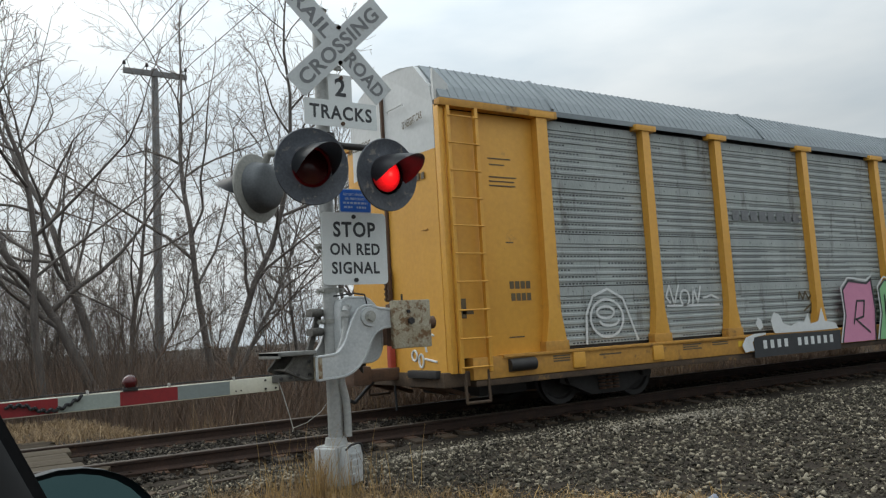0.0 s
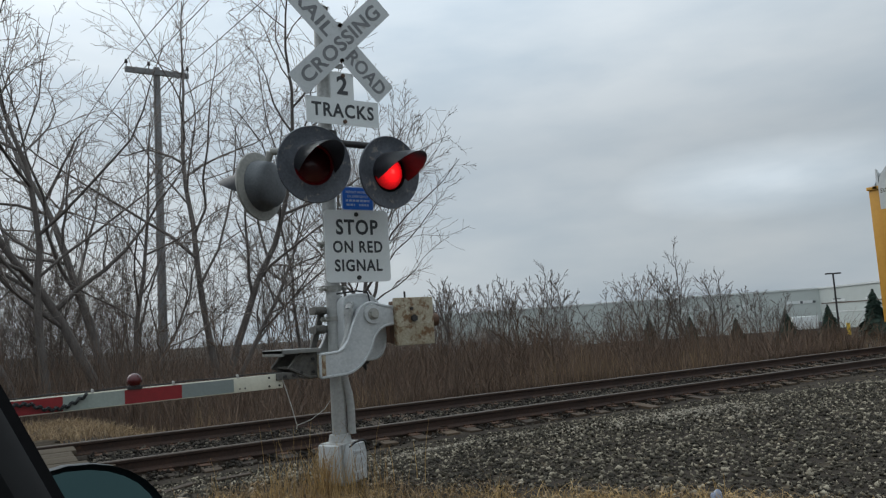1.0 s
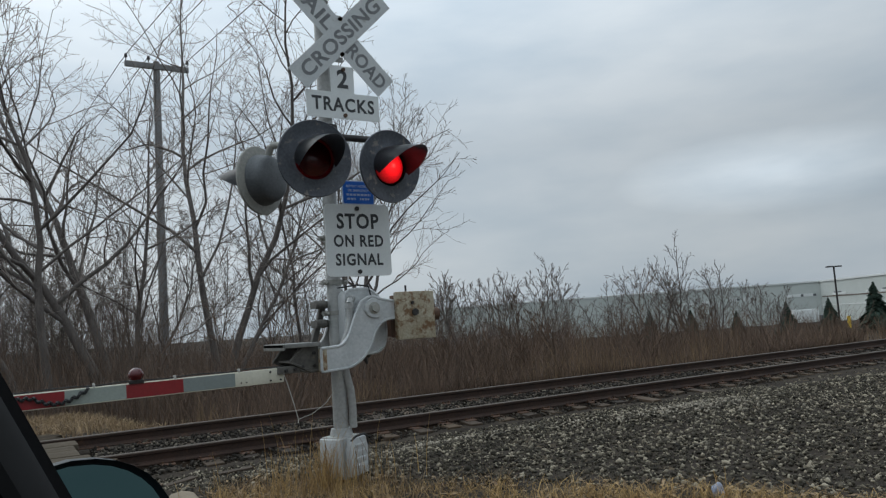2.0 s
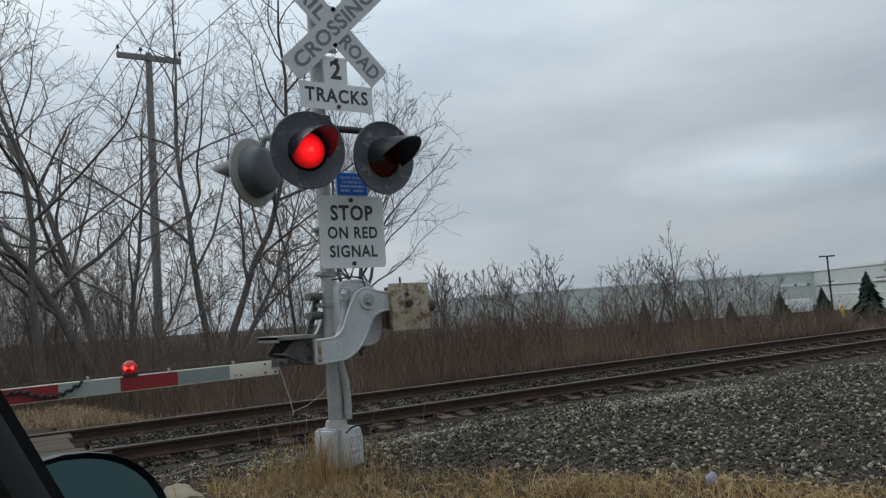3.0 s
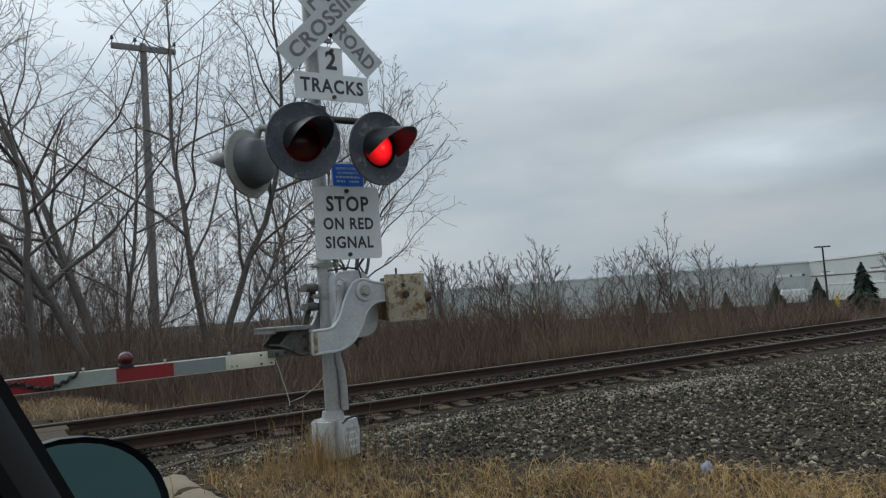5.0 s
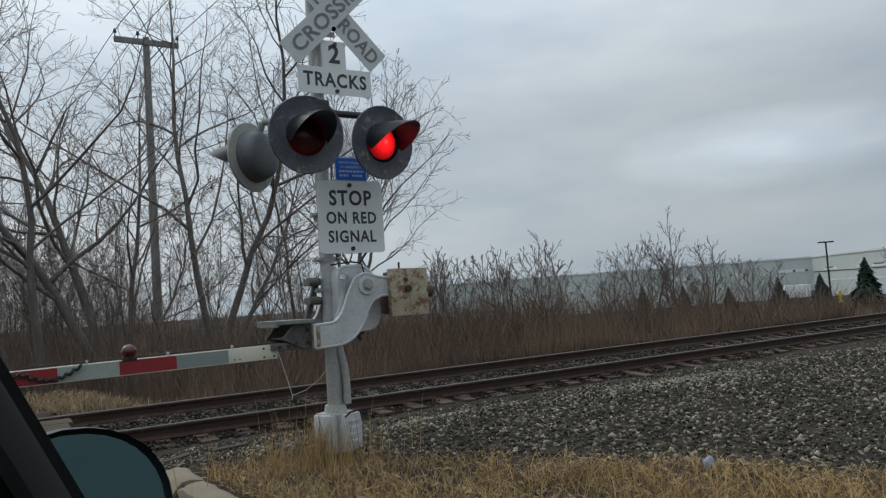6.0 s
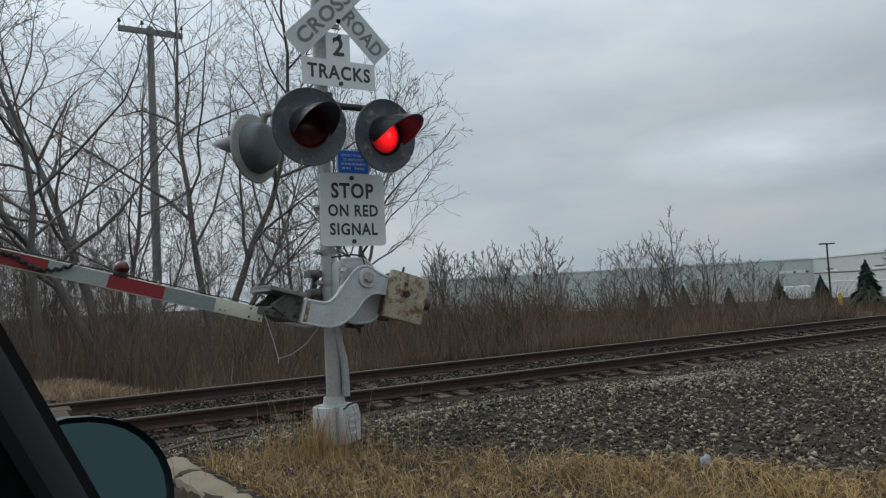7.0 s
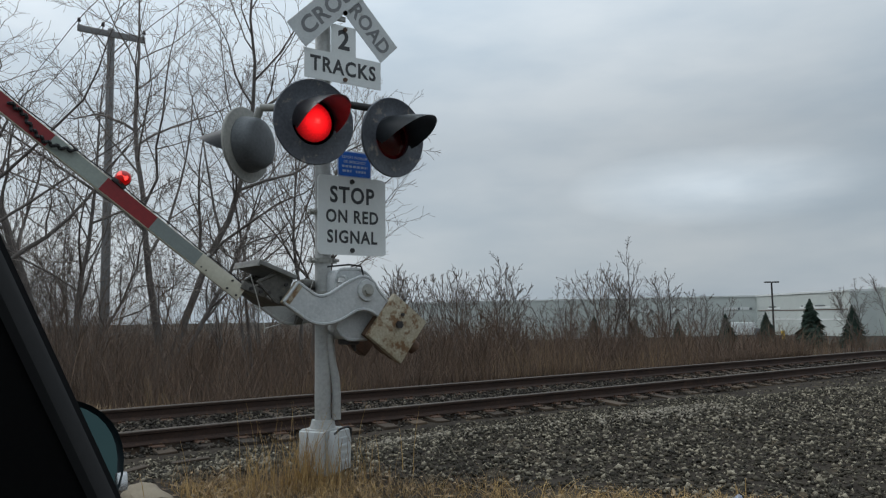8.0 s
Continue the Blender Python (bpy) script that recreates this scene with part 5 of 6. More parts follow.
    prism(bm, [(6.88, 0.50), (6.92, 0.89), (7.4, 0.915), (9.85, 0.90), (9.8, 0.50)], yb - 0.012, yb - 0.008)
    part("black_number_panel", bm, "ink", t, smooth=False)
    bm = bmesh.new()
    for k in range(11):
        if k != 4:
            box(bm, 7.18 + 0.225 * k, 7.29 + 0.225 * k, yb - 0.017, yb - 0.013, 0.66, 0.82)
    tagged(part("number_bar", bm, "graf_white", t, smooth=False), kind="stuff")
    def block(x0, w, mat, hole):
        bm = bmesh.new()
        prism(bm, [(x0 - 0.1, 0.62), (x0 + 0.12, 1.2), (x0 + 0.1, 1.75), (x0 + 0.35, 1.95), (x0 + w - 0.2, 1.88), (x0 + w, 1.98), (x0 + w + 0.05, 1.3), (x0 + w - 0.05, 0.62)], yb - 0.006, yb)
        b = part("sprayed_letter", bm, mat, t, smooth=False)
        o = yb - 0.014
        spray("letter_outline", [[(x0 - 0.1, 0.62), (x0 + 0.12, 1.2), (x0 + 0.1, 1.75), (x0 + 0.35, 1.95), (x0 + w - 0.2, 1.88), (x0 + w, 1.98), (x0 + w + 0.05, 1.3), (x0 + w - 0.05, 0.62)], hole], 0.022, "ink", o)
        spray("letter_outline", [[(x0 - 0.16, 0.62), (x0 + 0.06, 1.2), (x0 + 0.03, 1.8), (x0 + 0.33, 2.02), (x0 + w - 0.2, 1.95), (x0 + w + 0.03, 2.06)]], 0.02, "graf_white", o - 0.004)
    block(10.0, 1.25, "graf_pink", [(10.4, 1.0), (10.6, 1.5), (10.9, 1.5), (10.8, 1.15), (10.5, 1.1), (11.0, 0.8)])
    block(11.45, 0.95, "graf_green", [(11.7, 0.8), (11.75, 1.6), (11.75, 1.2), (12.1, 1.25), (12.1, 0.8), (12.15, 1.7)])
    block(12.6, 1.1, "graf_teal", [(12.9, 0.9), (13.0, 1.6), (13.3, 1.2), (13.4, 1.7)])
    spray("sprayed_scribble", [[(8.75, 1.6), (8.8, 1.75), (8.9, 1.6), (9.0, 1.75), (9.1, 1.6), (9.3, 1.75), (9.35, 1.6)], [(8.9, 1.35), (9.2, 1.5), (9.1, 1.3), (9.4, 1.5)]], 0.02, "stencil", yg)
    # maker's name on the screen, as plain shapes, and small stencils on the yellow
    bm = bmesh.new()
    for k in range(8):
        x0 = 6.85 + 0.285 * k
        box(bm, x0, x0 + 0.21, yg - 0.004, yg, 3.22, 3.42)
    tagged(part("name_shapes", bm, "grey_ink", t, smooth=False), kind="stuff")
    bm = bmesh.new()
    ye = -1.4635
    for x0, n, w, z, h in ((1.22, 4, 0.085, 2.02, 0.12), (1.24, 4, 0.08, 1.83, 0.12), (0.95, 1, 0.45, 4.05, 0.02), (0.97, 1, 0.3, 3.95, 0.02), (0.95, 1, 0.55, 3.75, 0.02), (0.95, 1, 0.5, 3.68, 0.02), (0.95, 1, 0.52, 3.61, 0.02), (1.15, 1, 0.3, 1.2, 0.02),
                           (1.2, 1, 0.15, 2.7, 0.02), (0.25, 1, 0.12, 1.68, 0.3), (0.3, 1, 0.2, 1.62, 0.06)):
        for k in range(n):
            box(bm, x0 + k * (w + 0.025), x0 + k * (w + 0.025) + w, ye - 0.003, ye, z - h / 2, z + h / 2)
    tagged(part("stencil_bar", bm, "stencil", t, smooth=False), kind="stuff")
    bm = bmesh.new()
    for pts in ([(-1.15, 1.30), (-0.75, 1.42)], [(-0.95, 1.05), (-0.85, 1.5)], [(-0.7, 1.2), (-0.95, 1.25)], ring(-0.62, 1.0, 0.07, 0.08), ring(-0.8, 0.92, 0.06, 0.1), [(-1.2, 0.9), (-0.9, 0.95)], [(-0.5, 1.3), (-0.55, 1.45)]):
        for (a0, z0), (a1, z1) in zip(pts, pts[1:]):
            rod(bm, (-0.105 + 0.1 * (a0 / 1.45) ** 2, a0, z0), (-0.105 + 0.1 * (a1 / 1.45) ** 2, a1, z1), 0.018, None, 6)
    part("sprayed_scrawl", bm, "graf_white", t, smooth=False)
    return t


M["red_sprayed"] = material("faded_red_paint", (0.45, 0.06, 0.035), (0.32, 0.05, 0.035), 0.6, 0, 4, 30, 0.1)
FREIGHT = build_autorack()


# ---------------------------------------------------------------- the car from which the view is taken
def build_car():
    c = thing("car", 0, 0, -0.12, "dark car on the road, window pillar and door mirror in view", "car")
    E = 1.42
    # windscreen pillar: its outer edge leans in and back as it rises
    a, b = Vector((0.163, 0.526, E - 0.309)), Vector((-0.055, 0.410, E + 0.145))
    d = (b - a)
    lo, hi = a - d * 0.12, b
    def strip(offs, name, mat, parent=c, label=""):
        bm = bmesh.new()
        quads = []
        for p in (lo, hi):
            quads.append([bm.verts.new(p + Vector(o)) for o in offs])
        n = len(offs)
        for i in range(n):
            bm.faces.new((quads[0][i], quads[0][(i + 1) % n], quads[1][(i + 1) % n], quads[1][i]))
        bm.faces.new(quads[0])
        bm.faces.new(quads[1][::-1])
        return part(name, bm, mat, parent, label)
    strip([(0, 0.004, 0), (-0.012, 0.03, 0), (-0.05, 0.05, 0), (-0.105, 0.04, 0), (-0.105, 0.0, 0), (-0.03, -0.003, 0), (-0.006, -0.001, 0)], "window_pillar", "cabin", c, "black windscreen pillar")
    strip([(-0.006, -0.003, 0), (-0.012, -0.008, 0), (-0.022, -0.010, 0), (-0.030, -0.006, 0), (-0.026, -0.002, 0)], "weather_strip", "rubber")
    strip([(-0.108, 0.0, 0), (-0.17, 0.03, 0), (-0.17, -0.002, 0), (-0.108, -0.004, 0)], "pillar_trim", "trim_grey")
    # door mirror
    m = pose(0.104, 0.955, E - 0.216, -9, 0, 9)
    bm = bmesh.new()
    outline = []
    for k in range(32):
        ca, sa = math.cos(2 * math.pi * k / 32), math.sin(2 * math.pi * k / 32)
        outline.append((0.112 * math.copysign(abs(ca) ** 0.88, ca) - 0.004, (0.098 if sa > 0 else 0.10) * math.copysign(abs(sa) ** 0.95, sa) + 0.01 * (ca < 0) * ca))
    rings = []
    for y, k, dx in ((-0.012, 0.985, 0), (-0.02, 1.0, 0), (0.0, 1.03, 0), (0.05, 0.98, -0.004), (0.09, 0.8, -0.01), (0.115, 0.45, -0.02)):
        rings.append([bm.verts.new(m @ Vector((x * k + dx, y, z * k))) for x, z in outline])
    inner = [bm.verts.new(m @ Vector((x * 0.95, -0.008, z * 0.94))) for x, z in outline]
    rings.insert(0, inner)
    n = len(outline)
    for p, q in zip(rings, rings[1:]):
        for i in range(n):
            bm.faces.new((p[i], p[(i + 1) % n], q[(i + 1) % n], q[i]))
    bm.faces.new(rings[-1])
    mir = part("door_mirror", bm, "car_paint", c, "dark teal door mirror housing")
    bm = bmesh.new()
    bm.faces.new([bm.verts.new(m @ Vector((x * 0.952, -0.0085, z * 0.942))) for x, z in outline])
    part("mirror_glass", bm, "mirror", mir, "reflective mirror glass")
    bm = bmesh.new()
    box(bm, 0.098, 0.116, -0.015, 0.02, -0.05, -0.02, 0.006, m)
    part("side_marker", bm, "chrome", mir)
    bm = bmesh.new()
    rod(bm, m @ Vector((-0.10, 0.03, -0.06)), (-0.02, 0.80, E - 0.36), 0.03, 0.04, 12)
    part("mirror_arm", bm, "cabin", mir)
    # plain body round the viewer
    bm = bmesh.new()
    side = [(-2.6, 0.30), (-2.6, 0.95), (-2.2, 1.02), (0.75, 1.03), (1.0, 1.0), (1.9, 0.92), (2.2, 0.70), (2.25, 0.30)]
    fs = [[bm.verts.new((x, y, z)) for y, z in side] for x in (-0.0, -1.66)]
    bm.faces.new(fs[0])
    bm.faces.new(fs[1][::-1])
    for i in range(len(side)):
        if i == 2:
            continue
        j = (i + 1) % len(side)
        bm.faces.new((fs[0][i], fs[0][j], fs[1][j], fs[1][i]))
    part("body", bm, "car_paint", c)
    bm = bmesh.new()
    box(bm, -1.50, -0.16, -1.6, 0.15, 1.62, 1.66, 0.02)
    part("roof", bm, "car_paint", c)
    bm = bmesh.new()
    for x in (-0.16, -1.46):
        box(bm, x - 0.03, x + 0.03, -1.62, -1.52, 1.0, 1.64, 0.01)
    part("rear_pillar", bm, "cabin", c)
    bm = bmesh.new()
    rod(bm, (-1.60, 0.42, 1.03), (-1.46, 0.15, 1.64), 0.04, None, 8)
    part("far_pillar", bm, "cabin", c)
    bm = bmesh.new()
    lathe(bm, [(0.0, -0.1), (0.20, -0.1), (0.29, -0.09), (0.32, -0.06), (0.32, 0.06), (0.29, 0.09), (0.2, 0.1), (0, 0.1)], 28)
    me = finish(bm, True)
    me.materials.append(M["rubber"])
    for x in (-0.10, -1.56):
        for y in (-1.7, 1.35):
            w = part("wheel", me, "rubber", c)
            w.matrix_local = pose(x, y, 0.32, 0, 90, 0)
    return c


CAR = build_car()


# ---------------------------------------------------------------- utility pole and wires
def build_pole():
    x, y = 7.06, 33.0
    z0 = float(ground_z(x, y))
    t = thing("utility_pole", x, y, z0, "weathered grey timber utility pole with one crossarm", "utility pole")
    top = 13.3 - z0
    bm = bmesh.new()
    rod(bm, (0, 0, -0.2), (0, 0, top - 0.25), 0.20, 0.135, 14)
    part("pole", bm, "pole", t)
    bm = bmesh.new()
    box(bm, -1.29, 1.29, -0.20, -0.08, top - 0.62, top - 0.38, 0.015)
    part("crossarm", bm, "pole", t)
    for s in (-1, 1):
        bm = bmesh.new()
        rod(bm, (s * 0.62, -0.14, top - 0.6), (0, -0.12, top - 1.35), 0.028, None, 6)
        part("brace", bm, "pole", t)
    for px in (-1.24, -0.35, 1.24):
        bm = bmesh.new()
        lathe(bm, [(0.02, 0), (0.02, 0.14), (0.07, 0.15), (0.075, 0.20), (0.05, 0.23), (0.06, 0.27), (0.03, 0.31), (0, 0.31)], 12, pose(px, -0.14, top - 0.38))
        part("insulator", bm, "dark_steel", t)
        pts = []
        for k in range(49):
            yy = -14 + 96 * k / 48
            u = abs(yy - 33) / 49
            pts.append((x + px + 0.058 * (33 - yy), yy, z0 + top - 0.08 - 2.4 * u * (1 - u)))
        ob = part("overhead_wire", tubes([(np.array(pts), [0.017] * len(pts))], 5), "wire_dark")
        tagged(ob, "thin grey overhead wire strung from the pole", "wire", "overhead wires")


# ---------------------------------------------------------------- plants
def tubes(branches, sides):
    """One mesh of tapered tubes; a branch is (points, radii)."""
    vs, fs, base = [], [], 0
    ang = np.arange(sides) * 2 * np.pi / sides
    ca, sa = np.cos(ang), np.sin(ang)
    for pts, rad in branches:
        p = np.asarray(pts)
        d = np.gradient(p, axis=0)
        d /= np.linalg.norm(d, axis=1, keepdims=True) + 1e-9
        ref = np.array([0.31, 0.87, 0.38])
        u = np.cross(d, ref)
        u /= np.linalg.norm(u, axis=1, keepdims=True) + 1e-9
        w = np.cross(d, u)
        ring = p[:, None] + np.asarray(rad)[:, None, None] * (ca[None, :, None] * u[:, None] + sa[None, :, None] * w[:, None])
        vs.append(ring.reshape(-1, 3))
        n = len(p)
        i = np.arange(n - 1)[:, None] * sides + np.arange(sides)[None]
        j = np.arange(n - 1)[:, None] * sides + (np.arange(sides)[None] + 1) % sides
        fs.append((np.stack([i, j, j + sides, i + sides], -1) + base).reshape(-1, 4))
        base += n * sides
    return raw_mesh(np.concatenate(vs), np.concatenate(fs))


def raw_mesh(v, f):
    me = bpy.data.meshes.new("mesh")
    k = f.shape[1]
    me.vertices.add(len(v))
    me.vertices.foreach_set("co", np.ascontiguousarray(v, np.float32).reshape(-1))
    me.loops.add(f.size)
    me.loops.foreach_set("vertex_index", np.ascontiguousarray(f, np.int32).reshape(-1))
    me.polygons.add(len(f))
    me.polygons.foreach_set("loop_start", np.arange(0, f.size, k, dtype=np.int32))
    me.update(calc_edges=True)
    return me


def grow(rs, p, d, length, r, level, top, out, wiggle, spread, rise, density, thin=0.0065):
    """Branches of a bare tree: ascending limbs that carry shoots all round, kinked at each bud."""
    n = (13, 8, 6, 4)[level]
    d = d / np.linalg.norm(d)
    d0 = d.copy()
    pts, rad, dirs = [p], [r], [d]
    step = length / (n - 1)
    kink = wiggle * (0.8, 1.3, 1.9, 2.4)[level]
    for k in range(1, n):
        d = d + rs.normal(0, kink, 3) + 0.2 * (d0 - d) + np.array([0, 0, rise])
        d = d / np.linalg.norm(d)
        pts.append(pts[-1] + d * step * rs.uniform(0.85, 1.15))
        dirs.append(d)
        rad.append(max(r * (1 - 0.86 * k / (n - 1)), thin * (1.5, 1.3, 1.15, 0.9)[level]))
    out[level].append((pts, rad))
    if level >= top:
        return
    count = density[level]
    start = 0.28 if level == 0 else 0.15
    turn = rs.uniform(0, 6.283)
    for i in range(count):
        u = start + (1.0 - start) * (i + rs.uniform(0, 1)) / count
        k = min(int(u * (n - 1)), n - 2)
        q = pts[k] + (pts[k + 1] - pts[k]) * (u * (n - 1) - k)
        turn += 2.4 + rs.uniform(-0.5, 0.5)
        a1 = np.cross(dirs[k], np.array([0.31, 0.87, 0.38]))
        a1 /= np.linalg.norm(a1) + 1e-9
        side = a1 * math.cos(turn) + np.cross(dirs[k], a1) * math.sin(turn)
        a = spread * rs.uniform(0.75, 1.25)
        nd = dirs[k] * math.cos(a) + side * math.sin(a)
        nl = length * (0.46 * (1 - u) + 0.16) * rs.uniform(0.65, 1.25)
        grow(rs, q, nd, nl, max(rad[k] * rs.uniform(0.42, 0.68), thin), level + 1, top, out, wiggle, spread * 1.05, rise * 1.3, density, thin)


def bare_tree(x, y, stems, label, seed, top=3, thin=0.006, density=(9, 8, 7), wiggle=0.10, spread=0.62, rise=0.05, mat="twig", name="bare_tree", group="bare trees beyond the track", fine=3):
    """stems: (lean x, lean y, length, radius) each from the same foot."""
    rs = np.random.RandomState(seed)
    z = float(ground_z(x, y)) - 0.1
    t = thing(name, x, y, z, label, "tree", group)
    out = [[] for _ in range(top + 1)]
    for lx, ly, ln, r in stems:
        grow(rs, np.array([rs.uniform(-0.15, 0.15), rs.uniform(-0.15, 0.15), 0.0]), np.array([lx, ly, 1.0]), ln, r, 0, top, out, wiggle, spread, rise, density, thin)
    me = tubes(out[0] + out[1], 7)
    me.shade_smooth()
    part("trunk", me, "bark", t)
    me = tubes([b for lv in out[2:] for b in lv], fine)
    part("crown", me, mat, t)
    return t


def build_trees():
    L = "tall bare winter tree with dark forked limbs"
    # large trees: one leaning out over the road side, twin stems in the middle, a slender one behind the mast
    big = dict(density=(15, 9, 6), spread=0.82, wiggle=0.11, rise=0.03, thin=0.0078)
    bare_tree(4.5, 26.5, [(-0.45, -0.05, 13.0, 0.19), (-0.17, 0.1, 14.5, 0.18), (0.07, 0.0, 11.0, 0.11), (0.34, -0.1, 7.5, 0.07)], L, 21, **big)
    bare_tree(2.3, 25.0, [(-0.12, 0.0, 14.0, 0.14), (-0.40, 0.1, 10.5, 0.11)], L, 22, **big)
    bare_tree(7.95, 28.0, [(0.05, 0.0, 18.0, 0.15), (0.19, 0.0, 16.0, 0.16), (0.50, 0.05, 9.5, 0.11)], L, 23, **{**big, "density": (16, 8, 6), "spread": 0.70})
    bare_tree(13.9, 29.5, [(0.14, 0.0, 13.0, 0.13), (0.24, 0.0, 12.0, 0.11), (-0.02, 0.1, 12.0, 0.10)], L, 24, **{**big, "density": (14, 8, 6), "spread": 0.58})
    bare_tree(12.0, 30.5, [(0.05, 0.0, 13.0, 0.09)], L, 25, **big)
    # saplings and thicket stems
    rs = np.random.RandomState(31)
    S = "thin bare sapling in the thicket beyond the track"
    for k in range(38):
        az = rs.uniform(-2.0, 23.0)
        d = rs.uniform(26, 46)
        xx, yy = d * math.sin(radians(az)), d * math.cos(radians(az))
        h = rs.uniform(4.5, 8.8)
        bare_tree(xx, yy, [(rs.uniform(-0.2, 0.2), 0.0, h, 0.04), (rs.uniform(-0.3, 0.3), 0.1, h * 0.8, 0.032)], S, 100 + k, density=(10, 6, 4), spread=0.55, wiggle=0.09, rise=0.03, group="saplings")
    # shrubs across the field
    L2 = "bare branching shrub in the field beyond the track"
    slim = ((32.0, 36, 4.9, .13), (33.2, 37, 5.3, .12), (34.6, 38, 4.9, .16), (36.0, 38, 5.0, .16), (37.3, 39, 4.8, .16), (39.6, 40, 5.4, .10), (40.6, 41, 5.2, .10), (30.4, 44, 4.5, .2), (54.3, 53, 4.2, .14), (55.2, 54, 3.6, .12), (63.8, 60, 5.0, .2), (66, 62, 5.6, .2))
    wide = ((44.6, 47, 4.7, .34), (47.4, 47, 5.9, .40), (49.3, 48, 6.2, .42), (51.4, 49, 5.2, .45))
    for k, (az, d, h, w) in enumerate(slim + wide):
        xx, yy = d * math.sin(radians(az)), d * math.cos(radians(az))
        f = rs.uniform(0.85, 1.0, 6)
        lean = rs.uniform(-1, 1, 6)
        stems = [(w * (1.5 * lean[q] + (q - 2) * 0.35), rs.uniform(-0.2, 0.2), h * f[q] * (1.0, 0.95, 1.05, 0.9, 0.8, 0.7)[q], 0.06 if w > 0.3 else 0.036) for q in range(5 if w > 0.3 else 3)]
        bare_tree(xx, yy, stems, L2, 200 + k, density=(9, 5, 3), spread=0.66 if w > 0.3 else 0.48, wiggle=0.12, rise=0.02, mat="twig", thin=0.0085, name="bare_shrub", group="shrubs beyond the track")


build_trees()
build_pole()


def blades(pts, heights, widths, lean, seed, segs=3):
    """Thin tapering stems standing on pts."""
    rs = np.random.RandomState(seed)
    n = len(pts)
    a = rs.uniform(0, 6.283, n)
    side = np.stack([np.cos(a), np.sin(a), 0 * a], -1)
    b = rs.uniform(0, 6.283, n)
    bend = np.stack([np.cos(b), np.sin(b), 0 * b], -1) * (lean * rs.uniform(0.1, 1.0, n) * heights)[:, None]
    rows = []
    for k in range(segs + 1):
        u = k / segs
        c = pts + np.array([0, 0, 1.0]) * (heights * (u - 0.18 * lean * u * u))[:, None] + bend * (u ** 1.8)
        w = widths * (1 - 0.75 * u)
        rows += [c - side * w[:, None] / 2, c + side * w[:, None] / 2]
    v = np.stack(rows, 1)
    m = 2 * (segs + 1)
    f = np.array([(2 * k, 2 * k + 1, 2 * k + 3, 2 * k + 2) for k in range(segs)])
    return raw_mesh(v.reshape(-1, 3), (f[None] + m * np.arange(n)[:, None, None]).reshape(-1, 4))


